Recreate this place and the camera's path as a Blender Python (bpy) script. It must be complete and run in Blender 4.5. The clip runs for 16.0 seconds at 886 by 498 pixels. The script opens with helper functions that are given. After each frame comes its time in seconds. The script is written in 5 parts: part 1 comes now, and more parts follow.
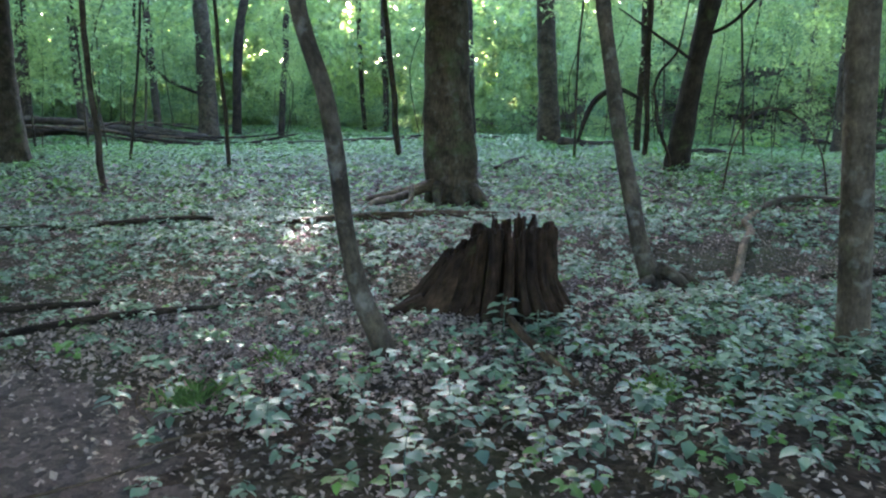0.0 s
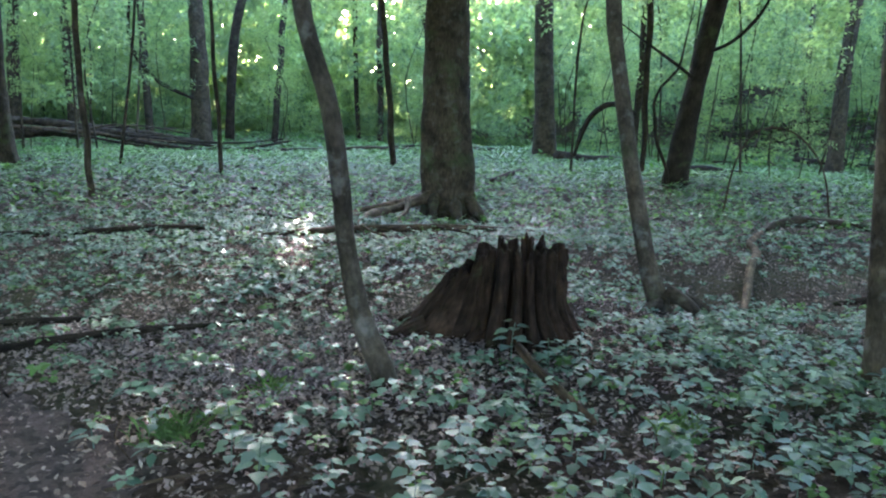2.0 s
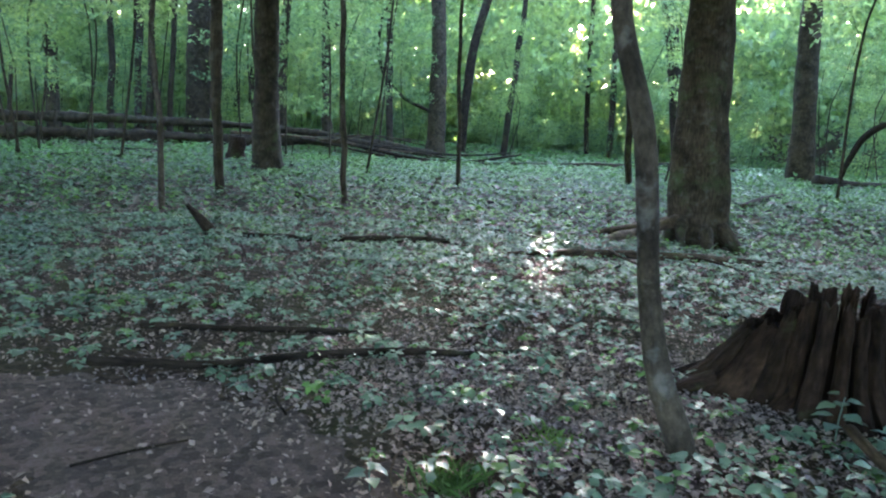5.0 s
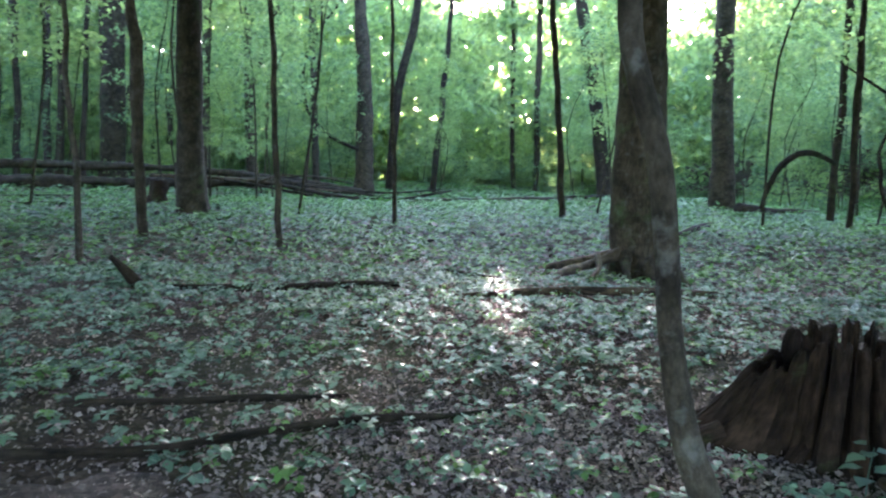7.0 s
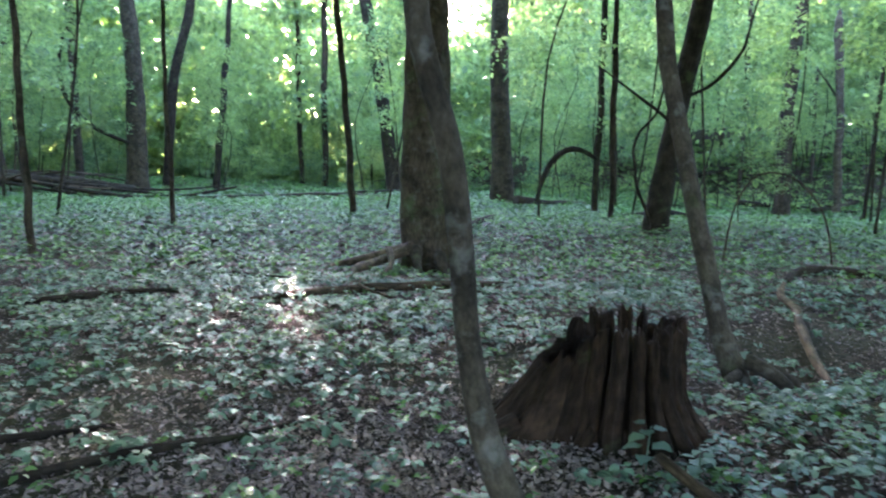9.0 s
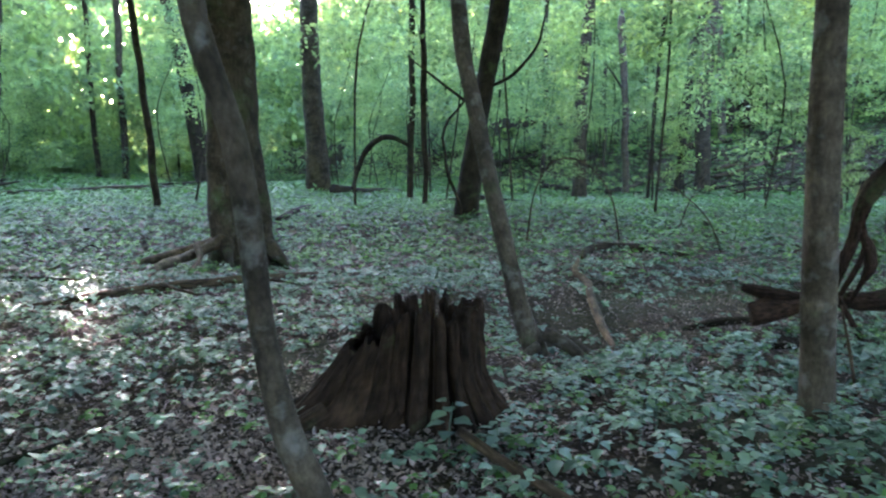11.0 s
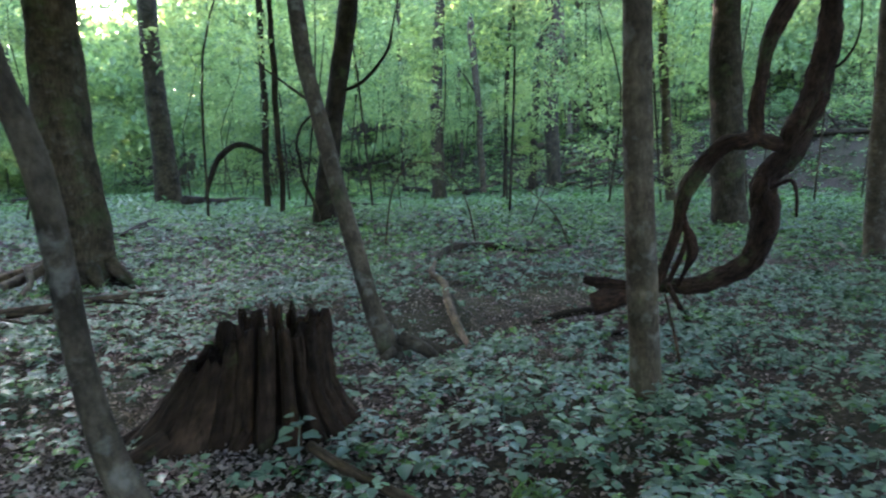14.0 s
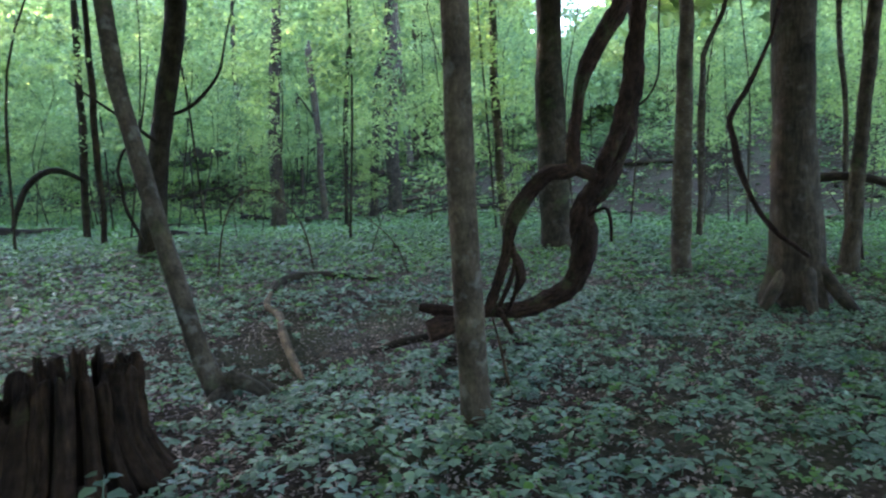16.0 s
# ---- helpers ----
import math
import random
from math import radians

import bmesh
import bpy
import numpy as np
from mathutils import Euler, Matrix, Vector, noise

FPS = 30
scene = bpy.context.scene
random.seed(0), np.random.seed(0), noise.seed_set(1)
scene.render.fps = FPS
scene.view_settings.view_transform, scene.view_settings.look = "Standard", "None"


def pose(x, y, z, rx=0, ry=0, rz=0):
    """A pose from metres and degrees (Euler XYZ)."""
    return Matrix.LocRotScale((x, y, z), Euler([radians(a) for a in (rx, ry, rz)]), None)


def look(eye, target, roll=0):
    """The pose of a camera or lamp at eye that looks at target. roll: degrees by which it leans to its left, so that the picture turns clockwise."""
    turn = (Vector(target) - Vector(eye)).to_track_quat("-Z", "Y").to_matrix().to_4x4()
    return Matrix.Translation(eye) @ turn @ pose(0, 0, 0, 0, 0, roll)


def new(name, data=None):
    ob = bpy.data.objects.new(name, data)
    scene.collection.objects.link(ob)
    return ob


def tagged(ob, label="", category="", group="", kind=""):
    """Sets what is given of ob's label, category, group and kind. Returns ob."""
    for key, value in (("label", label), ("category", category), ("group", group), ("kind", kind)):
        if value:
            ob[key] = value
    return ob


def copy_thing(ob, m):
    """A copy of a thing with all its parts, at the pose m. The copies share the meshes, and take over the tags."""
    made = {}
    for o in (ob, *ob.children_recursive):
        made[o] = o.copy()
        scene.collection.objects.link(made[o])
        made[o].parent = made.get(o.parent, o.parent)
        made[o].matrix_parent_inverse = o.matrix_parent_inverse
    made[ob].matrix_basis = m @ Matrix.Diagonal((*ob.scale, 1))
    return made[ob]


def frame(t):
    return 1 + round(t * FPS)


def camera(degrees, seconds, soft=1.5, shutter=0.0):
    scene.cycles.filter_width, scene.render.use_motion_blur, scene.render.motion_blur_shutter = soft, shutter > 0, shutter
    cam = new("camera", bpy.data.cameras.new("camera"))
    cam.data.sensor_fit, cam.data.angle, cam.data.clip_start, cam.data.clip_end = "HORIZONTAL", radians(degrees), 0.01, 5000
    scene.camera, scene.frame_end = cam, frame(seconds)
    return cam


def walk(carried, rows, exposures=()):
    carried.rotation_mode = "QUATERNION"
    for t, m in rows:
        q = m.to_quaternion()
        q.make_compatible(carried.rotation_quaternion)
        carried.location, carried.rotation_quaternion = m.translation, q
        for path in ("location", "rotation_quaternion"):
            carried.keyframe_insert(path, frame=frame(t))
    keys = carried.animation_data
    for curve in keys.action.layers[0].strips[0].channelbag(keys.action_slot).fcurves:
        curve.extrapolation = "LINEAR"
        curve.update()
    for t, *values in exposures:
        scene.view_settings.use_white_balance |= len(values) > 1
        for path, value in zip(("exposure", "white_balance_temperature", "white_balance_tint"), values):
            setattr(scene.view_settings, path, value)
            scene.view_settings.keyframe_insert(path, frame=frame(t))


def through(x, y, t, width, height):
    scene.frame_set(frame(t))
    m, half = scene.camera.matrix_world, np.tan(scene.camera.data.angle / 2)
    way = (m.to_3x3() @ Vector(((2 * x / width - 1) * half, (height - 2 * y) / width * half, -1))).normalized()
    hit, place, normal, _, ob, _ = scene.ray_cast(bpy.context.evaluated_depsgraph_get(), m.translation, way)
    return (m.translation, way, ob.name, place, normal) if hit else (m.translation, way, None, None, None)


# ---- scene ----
cam = camera(64.2, 16.0, soft=2.2, shutter=0.5)
PATH = [
    (0, (0.032, 0.07, 1.502), (0.031, 2.034, 1.124), 0.6),
    (0.5, (-0.067, 0.165, 1.509), (0.003, 2.132, 1.15), 1.3),
    (1, (-0.042, 0.274, 1.517), (0.086, 2.236, 1.153), 1.8),
    (1.5, (-0.021, 0.349, 1.529), (0.049, 2.319, 1.192), 2.9),
    (2, (-0.071, 0.357, 1.521), (-0.045, 2.326, 1.171), 2.0),
    (2.5, (-0.119, 0.346, 1.519), (-0.102, 2.312, 1.154), 2.7),
    (3, (-0.228, 0.353, 1.521), (-0.334, 2.312, 1.135), 3.0),
    (3.5, (-0.308, 0.37, 1.513), (-0.505, 2.325, 1.14), 3.1),
    (4, (-0.379, 0.567, 1.496), (-0.735, 2.502, 1.133), 3.6),
    (4.5, (-0.436, 0.735, 1.523), (-0.944, 2.639, 1.181), 4.7),
    (4.7, (-0.488, 0.762, 1.526), (-1.055, 2.649, 1.185), 3.2),
    (6.8, (-0.91, 1.191, 1.518), (-1.331, 3.131, 1.279), 2.2),
    (7, (-0.967, 1.197, 1.519), (-1.342, 3.148, 1.292), 1.9),
    (7.5, (-1.025, 1.282, 1.518), (-1.264, 3.258, 1.315), 1.6),
    (8, (-1.009, 1.343, 1.51), (-1.053, 3.333, 1.316), 2.0),
    (8.5, (-0.986, 1.398, 1.522), (-0.911, 3.387, 1.329), 1.6),
    (9, (-0.969, 1.446, 1.519), (-0.763, 3.423, 1.297), 1.8),
    (9.5, (-0.935, 1.399, 1.518), (-0.643, 3.363, 1.282), 1.4),
    (10, (-0.912, 1.401, 1.523), (-0.477, 3.338, 1.282), 1.2),
    (10.2, (-0.903, 1.414, 1.518), (-0.402, 3.336, 1.278), 1.2),
    (12.5, (-0.784, 1.339, 1.563), (0.079, 3.126, 1.314), 0.3),
    (13, (-0.769, 1.351, 1.551), (0.142, 3.114, 1.309), 0.1),
    (13.5, (-0.753, 1.344, 1.551), (0.214, 3.078, 1.309), -0.3),
    (14, (-0.736, 1.323, 1.559), (0.294, 3.021, 1.327), -0.8),
    (14.5, (-0.668, 1.343, 1.545), (0.469, 2.973, 1.322), -0.6),
    (15, (-0.68, 1.302, 1.575), (0.546, 2.869, 1.375), -1.0),
    (15.5, (-0.636, 1.309, 1.574), (0.675, 2.807, 1.393), -0.8),
    (16, (-0.612, 1.307, 1.585), (0.769, 2.745, 1.42), -0.9),
]
walk(cam, [(t, look(eye, target, roll)) for t, eye, target, roll in PATH], exposures=[(0, 5.1, 5700, 27), (10.2, 5.05, 5700, 27), (12.5, 4.95, 5750, 28), (16, 4.8, 5800, 29)])

# ---- light: a low evening sun ahead, a clear sky above the canopy ----
SUN_AZ, SUN_EL = radians(-6.8), radians(9.8)
SUN_DIR = Vector((math.sin(SUN_AZ) * math.cos(SUN_EL), math.cos(SUN_AZ) * math.cos(SUN_EL), math.sin(SUN_EL)))
world = bpy.data.worlds.new("evening_sky")
scene.world = world
world.use_nodes = True
wn, wl = world.node_tree.nodes, world.node_tree.links
sky = wn.new("ShaderNodeTexSky")
sky.sky_type, sky.sun_disc = "NISHITA", False
sky.sun_elevation, sky.sun_rotation = SUN_EL, SUN_AZ
wl.new(sky.outputs[0], wn["Background"].inputs[0])
wn["Background"].inputs[1].default_value = 0.15
sun = new("sun", bpy.data.lights.new("sun", "SUN"))
sun.data.energy, sun.data.angle, sun.data.color = 4.4, radians(0.6), (1.0, 0.84, 0.6)
sun.matrix_world = Matrix.Translation(SUN_DIR * 90) @ (-SUN_DIR).to_track_quat("-Z", "Y").to_matrix().to_4x4()


# ---- materials ----
def material(name):
    m = bpy.data.materials.new(name)
    m.use_nodes = True
    nt = m.node_tree
    return m, nt.nodes, nt.links, nt.nodes["Principled BSDF"]


def node(nodes, kind, **values):
    n = nodes.new(kind)
    for k, v in values.items():
        n.inputs[k.replace("_", " ")].default_value = v
    return n


def ramp(nodes, links, source, stops):
    r = nodes.new("ShaderNodeValToRGB")
    while len(r.color_ramp.elements) < len(stops):
        r.color_ramp.elements.new(0.5)
    for e, (at, c) in zip(r.color_ramp.elements, stops):
        e.position, e.color = at, (*c, 1)
    links.new(source, r.inputs[0])
    return r


def mix(nodes, links, kind, fac, a, b):
    x = nodes.new("ShaderNodeMix")
    x.data_type, x.blend_type = "RGBA", kind
    for value, slot in ((fac, 0), (a, 6), (b, 7)):
        if isinstance(value, bpy.types.NodeSocket):
            links.new(value, x.inputs[slot])
        else:
            x.inputs[slot].default_value = value
    return x.outputs[2]


def bark(name, dark, light, moss=0.0, ridge=0.6, pale=0.0, pull=0.16):
    """Furrowed bark, drawn along the stem, with lichen and moss."""
    m, n, l, p = material(name)
    along = n.new("ShaderNodeAttribute")
    along.attribute_name = "along"
    stretch = node(n, "ShaderNodeMapping")
    stretch.inputs["Scale"].default_value = (1, 1, pull)
    l.new(along.outputs["Vector"], stretch.inputs[0])
    fine = node(n, "ShaderNodeTexNoise", Scale=42.0, Detail=8.0, Roughness=0.65)
    l.new(stretch.outputs[0], fine.inputs[0])
    big = node(n, "ShaderNodeTexNoise", Scale=3.1, Detail=5.0, Roughness=0.6)
    l.new(along.outputs["Vector"], big.inputs[0])
    col = ramp(n, l, fine.outputs[0], [(0.34, dark), (0.68, light)]).outputs[0]
    patch = ramp(n, l, big.outputs[0], [(0.34, (0.45, 0.44, 0.43)), (0.66, (1.4, 1.36, 1.3))]).outputs[0]
    col = mix(n, l, "MULTIPLY", 1.0, col, patch)
    band = node(n, "ShaderNodeMapping")
    band.inputs["Scale"].default_value = (2.5, 2.5, 5)
    l.new(along.outputs["Vector"], band.inputs[0])
    scars = node(n, "ShaderNodeTexNoise", Scale=1.6, Detail=6.0, Roughness=0.65)
    l.new(band.outputs[0], scars.inputs[0])
    col = mix(n, l, "MULTIPLY", 0.45, col, ramp(n, l, scars.outputs[0], [(0.36, (0.4, 0.4, 0.4)), (0.5, (1.0, 1.0, 1.0)), (0.68, (1.35, 1.35, 1.32))]).outputs[0])
    info = n.new("ShaderNodeObjectInfo")
    tone = ramp(n, l, info.outputs["Random"], [(0.0, (0.8, 0.8, 0.82)), (1.0, (1.18, 1.12, 1.05))]).outputs[0]
    col = mix(n, l, "MULTIPLY", 1.0, col, tone)
    if moss:
        spread = node(n, "ShaderNodeTexNoise", Scale=1.7, Detail=6.0, Roughness=0.7)
        l.new(along.outputs["Vector"], spread.inputs[0])
        mask = ramp(n, l, spread.outputs[0], [(0.62 - 0.3 * moss, (0, 0, 0)), (0.8 - 0.2 * moss, (1, 1, 1))]).outputs[0]
        col = mix(n, l, "MIX", mask, col, (0.05, 0.075, 0.028, 1))
    if pale:
        lich = node(n, "ShaderNodeTexNoise", Scale=7.0, Detail=4.0, Roughness=0.6)
        l.new(along.outputs["Vector"], lich.inputs[0])
        mask = ramp(n, l, lich.outputs[0], [(0.55, (0, 0, 0)), (0.7, (pale, pale, pale))]).outputs[0]
        col = mix(n, l, "MIX", mask, col, (0.16, 0.16, 0.145, 1))
    l.new(col, p.inputs["Base Color"])
    p.inputs["Roughness"].default_value = 0.9
    p.inputs["Specular IOR Level"].default_value = 0.12
    bump = node(n, "ShaderNodeBump", Strength=ridge, Distance=0.02)
    l.new(fine.outputs[0], bump.inputs["Height"])
    l.new(bump.outputs[0], p.inputs["Normal"])
    return m


def leafy(name, deep, bright, glow, through=0.45, gloss=0.45, spread=1.0):
    """Leaves: reflecting above, letting light through; each leaf with its own tone."""
    m, n, l, p = material(name)
    isle = n.new("ShaderNodeNewGeometry")
    col = ramp(n, l, isle.outputs["Random Per Island"], [(0.0, deep), (0.6, bright), (1.0, tuple(1.25 * c for c in bright))]).outputs[0]
    where = n.new("ShaderNodeTexCoord")
    drift = node(n, "ShaderNodeTexNoise", Scale=0.35 * spread, Detail=3.0)
    l.new(where.outputs["Object"], drift.inputs[0])
    tone = ramp(n, l, drift.outputs[0], [(0.3, (0.7, 0.75, 0.85)), (0.7, (1.3, 1.25, 1.0))]).outputs[0]
    col = mix(n, l, "MULTIPLY", 0.8, col, tone)
    info = n.new("ShaderNodeObjectInfo")
    each = ramp(n, l, info.outputs["Random"], [(0.0, (0.62, 0.72, 0.85)), (0.5, (1.0, 1.0, 1.0)), (1.0, (1.15, 1.1, 0.92))]).outputs[0]
    col = mix(n, l, "MULTIPLY", 1.0, col, each)
    l.new(col, p.inputs["Base Color"])
    p.inputs["Roughness"].default_value = gloss
    p.inputs["Specular IOR Level"].default_value = 0.4
    trans = n.new("ShaderNodeBsdfTranslucent")
    l.new(mix(n, l, "MULTIPLY", 1.0, col, (*glow, 1)), trans.inputs[0])
    both = n.new("ShaderNodeMixShader")
    both.inputs[0].default_value = through
    l.new(p.outputs[0], both.inputs[1])
    l.new(trans.outputs[0], both.inputs[2])
    l.new(both.outputs[0], n["Material Output"].inputs[0])
    return m


def forest_soil():
    """Damp brown soil under rotting leaves."""
    m, n, l, p = material("forest_soil")
    where = n.new("ShaderNodeTexCoord")
    big = node(n, "ShaderNodeTexNoise", Scale=0.55, Detail=6.0, Roughness=0.6)
    fine = node(n, "ShaderNodeTexNoise", Scale=26.0, Detail=8.0, Roughness=0.7)
    bits = node(n, "ShaderNodeTexVoronoi", Scale=19.0, Randomness=1.0)
    for t in (big, fine, bits):
        l.new(where.outputs["Object"], t.inputs["Vector"])
    soil = ramp(n, l, fine.outputs[0], [(0.3, (0.018, 0.014, 0.01)), (0.7, (0.07, 0.056, 0.043))]).outputs[0]
    scraps = ramp(n, l, bits.outputs["Color"], [(0.2, (0.5, 0.5, 0.5)), (0.8, (1.45, 1.35, 1.3))]).outputs[0]
    col = mix(n, l, "MULTIPLY", 0.85, soil, scraps)
    green = ramp(n, l, big.outputs[0], [(0.45, (0, 0, 0)), (0.7, (0.55, 0.55, 0.55))]).outputs[0]
    col = mix(n, l, "MIX", green, col, (0.05, 0.07, 0.03, 1))
    l.new(col, p.inputs["Base Color"])
    p.inputs["Roughness"].default_value = 0.95
    p.inputs["Specular IOR Level"].default_value = 0.08
    bump = node(n, "ShaderNodeBump", Strength=0.8, Distance=0.03)
    l.new(fine.outputs[0], bump.inputs["Height"])
    l.new(bump.outputs[0], p.inputs["Normal"])
    return m


def trodden_soil():
    """The bare footpath: packed grey-brown earth."""
    m, n, l, p = material("trodden_soil")
    where = n.new("ShaderNodeTexCoord")
    big = node(n, "ShaderNodeTexNoise", Scale=2.2, Detail=6.0, Roughness=0.6)
    fine = node(n, "ShaderNodeTexNoise", Scale=60.0, Detail=8.0, Roughness=0.75)
    for t in (big, fine):
        l.new(where.outputs["Object"], t.inputs["Vector"])
    soil = ramp(n, l, fine.outputs[0], [(0.3, (0.05, 0.041, 0.037)), (0.7, (0.125, 0.105, 0.097))]).outputs[0]
    col = mix(n, l, "MULTIPLY", 0.9, soil, ramp(n, l, big.outputs[0], [(0.3, (0.7, 0.7, 0.7)), (0.7, (1.2, 1.18, 1.15))]).outputs[0])
    bits = node(n, "ShaderNodeTexVoronoi", Scale=24.0, Randomness=1.0)
    l.new(where.outputs["Object"], bits.inputs["Vector"])
    col = mix(n, l, "MULTIPLY", 0.8, col, ramp(n, l, bits.outputs["Color"], [(0.2, (0.55, 0.53, 0.52)), (0.8, (1.4, 1.32, 1.28))]).outputs[0])
    l.new(col, p.inputs["Base Color"])
    p.inputs["Roughness"].default_value = 0.9
    p.inputs["Specular IOR Level"].default_value = 0.12
    bump = node(n, "ShaderNodeBump", Strength=0.9, Distance=0.03)
    l.new(fine.outputs[0], bump.inputs["Height"])
    l.new(bump.outputs[0], p.inputs["Normal"])
    return m


BARK_GREY = bark("grey_bark", (0.0353, 0.0305, 0.0228), (0.0823, 0.0707, 0.052), 0.12, 0.5, 0.5, 0.5)
BARK_BROWN = bark("brown_bark", (0.0193, 0.0161, 0.0114), (0.063, 0.0538, 0.0386), 0.12, 0.7, 0.2)
BARK_MOSSY = bark("mossy_bark", (0.0202, 0.0161, 0.0114), (0.0689, 0.0571, 0.0406), 0.35, 0.7, 0.25)
BARK_DARK = bark("dark_bark", (0.0118, 0.00964, 0.00697), (0.042, 0.0346, 0.0247), 0.15, 0.9)
BARK_PALE = bark("pale_bark", (0.0504, 0.0442, 0.0317), (0.168, 0.149, 0.105), 0.0, 0.4, 0.6)
VINE_BARK = bark("vine_bark", (0.005, 0.00363, 0.00264), (0.045, 0.0274, 0.0194), 0.1, 1.0, 0.0, 0.3)
DEAD_WOOD = bark("dead_wood", (0.0235, 0.0177, 0.0114), (0.101, 0.0763, 0.0494), 0.25, 0.8)
BARE_WOOD = bark("bare_grey_wood", (0.042, 0.0338, 0.0234), (0.126, 0.1, 0.0684), 0.1, 0.5)
ROTTEN = bark("rotten_wood", (0.00672, 0.00482, 0.00317), (0.042, 0.0273, 0.0177), 0.12, 1.0)
ROTTEN_CORE = bark("rotten_core", (0.00672, 0.00482, 0.00317), (0.0252, 0.0161, 0.0101), 0.0, 1.0)
HERB = leafy("herb_leaf", (0.03, 0.07, 0.055), (0.115, 0.185, 0.145), (1.0, 1.35, 0.8), 0.2, 0.45, 2.0)
HERB_FRESH = leafy("fresh_herb_leaf", (0.042, 0.1, 0.026), (0.085, 0.175, 0.052), (1.1, 1.4, 0.6), 0.3, 0.45, 2.0)
HERB_MID = leafy("floor_herb_leaf", (0.025, 0.062, 0.028), (0.073, 0.133, 0.06), (1.0, 1.35, 0.7), 0.2, 0.42, 1.0)
GRASS = leafy("grass_blade", (0.08, 0.15, 0.05), (0.14, 0.24, 0.08), (1.1, 1.4, 0.6), 0.3, 0.5)
CANOPY = leafy("canopy_leaf", (0.085, 0.14, 0.075), (0.178, 0.257, 0.132), (1.69, 1.68, 1.05), 0.58, 0.45, 0.6)
LITTER = leafy("dead_leaf", (0.05, 0.037, 0.031), (0.26, 0.205, 0.182), (1.0, 0.8, 0.6), 0.1, 0.7, 3.0)
DUFF = leafy("old_dead_leaf", (0.022, 0.017, 0.011), (0.2, 0.155, 0.105), (1.0, 0.8, 0.6), 0.1, 0.7, 3.0)
SOIL, TRODDEN = forest_soil(), trodden_soil()


# ---- mesh tools ----
def mesh_of(name, verts, faces, mat, along=None, smooth=True):
    """A mesh out of vertex and face arrays; faces of one size."""
    verts, faces = np.asarray(verts, dtype=np.float32), np.asarray(faces, dtype=np.int32)
    me = bpy.data.meshes.new(name)
    k = faces.shape[1]
    me.vertices.add(len(verts))
    me.vertices.foreach_set("co", verts.ravel())
    me.loops.add(faces.size)
    me.loops.foreach_set("vertex_index", faces.ravel())
    me.polygons.add(len(faces))
    me.polygons.foreach_set("loop_start", np.arange(0, faces.size, k, dtype=np.int32))
    me.polygons.foreach_set("use_smooth", np.full(len(faces), smooth))
    me.update(calc_edges=True)
    if along is not None:
        a = me.attributes.new("along", "FLOAT_VECTOR", "POINT")
        a.data.foreach_set("vector", np.asarray(along, dtype=np.float32).ravel())
    me.materials.append(mat)
    return me


def part(name, me, parent, label=""):
    ob = new(name, me)
    ob.parent = parent
    return tagged(ob, label)


def thing(name, at, label, category, group="", kind=""):
    ob = new(name)
    ob.location = at
    ob.empty_display_size = 0.1
    return tagged(ob, label, category, group, kind)


def smooth_path(points, step):
    """A soft curve through points of x, y, z, radius, at about even steps."""
    p = np.asarray(points, dtype=float)
    if len(p) == 2:
        p = np.array([p[0], (p[0] + p[1]) / 2, p[1]])
    q = np.vstack([2 * p[0] - p[1], p, 2 * p[-1] - p[-2]])
    gap = np.linalg.norm(np.diff(q[:, :3], axis=0), axis=1) + 1e-6
    slope = (q[2:] - q[:-2]) / (gap[1:] + gap[:-1])[:, None]
    out = []
    for i in range(1, len(q) - 2):
        n = max(2, int(gap[i] / step))
        for u in np.arange(n) / n:
            h = gap[i]
            out.append((1 + 2 * u) * (1 - u) ** 2 * q[i] + u * (1 - u) ** 2 * h * slope[i - 1] + u * u * (3 - 2 * u) * q[i + 1] + u * u * (u - 1) * h * slope[i])
    out.append(q[-2])
    out = np.array(out)
    out[:, 3] = np.maximum(out[:, 3], 0.002)
    return out


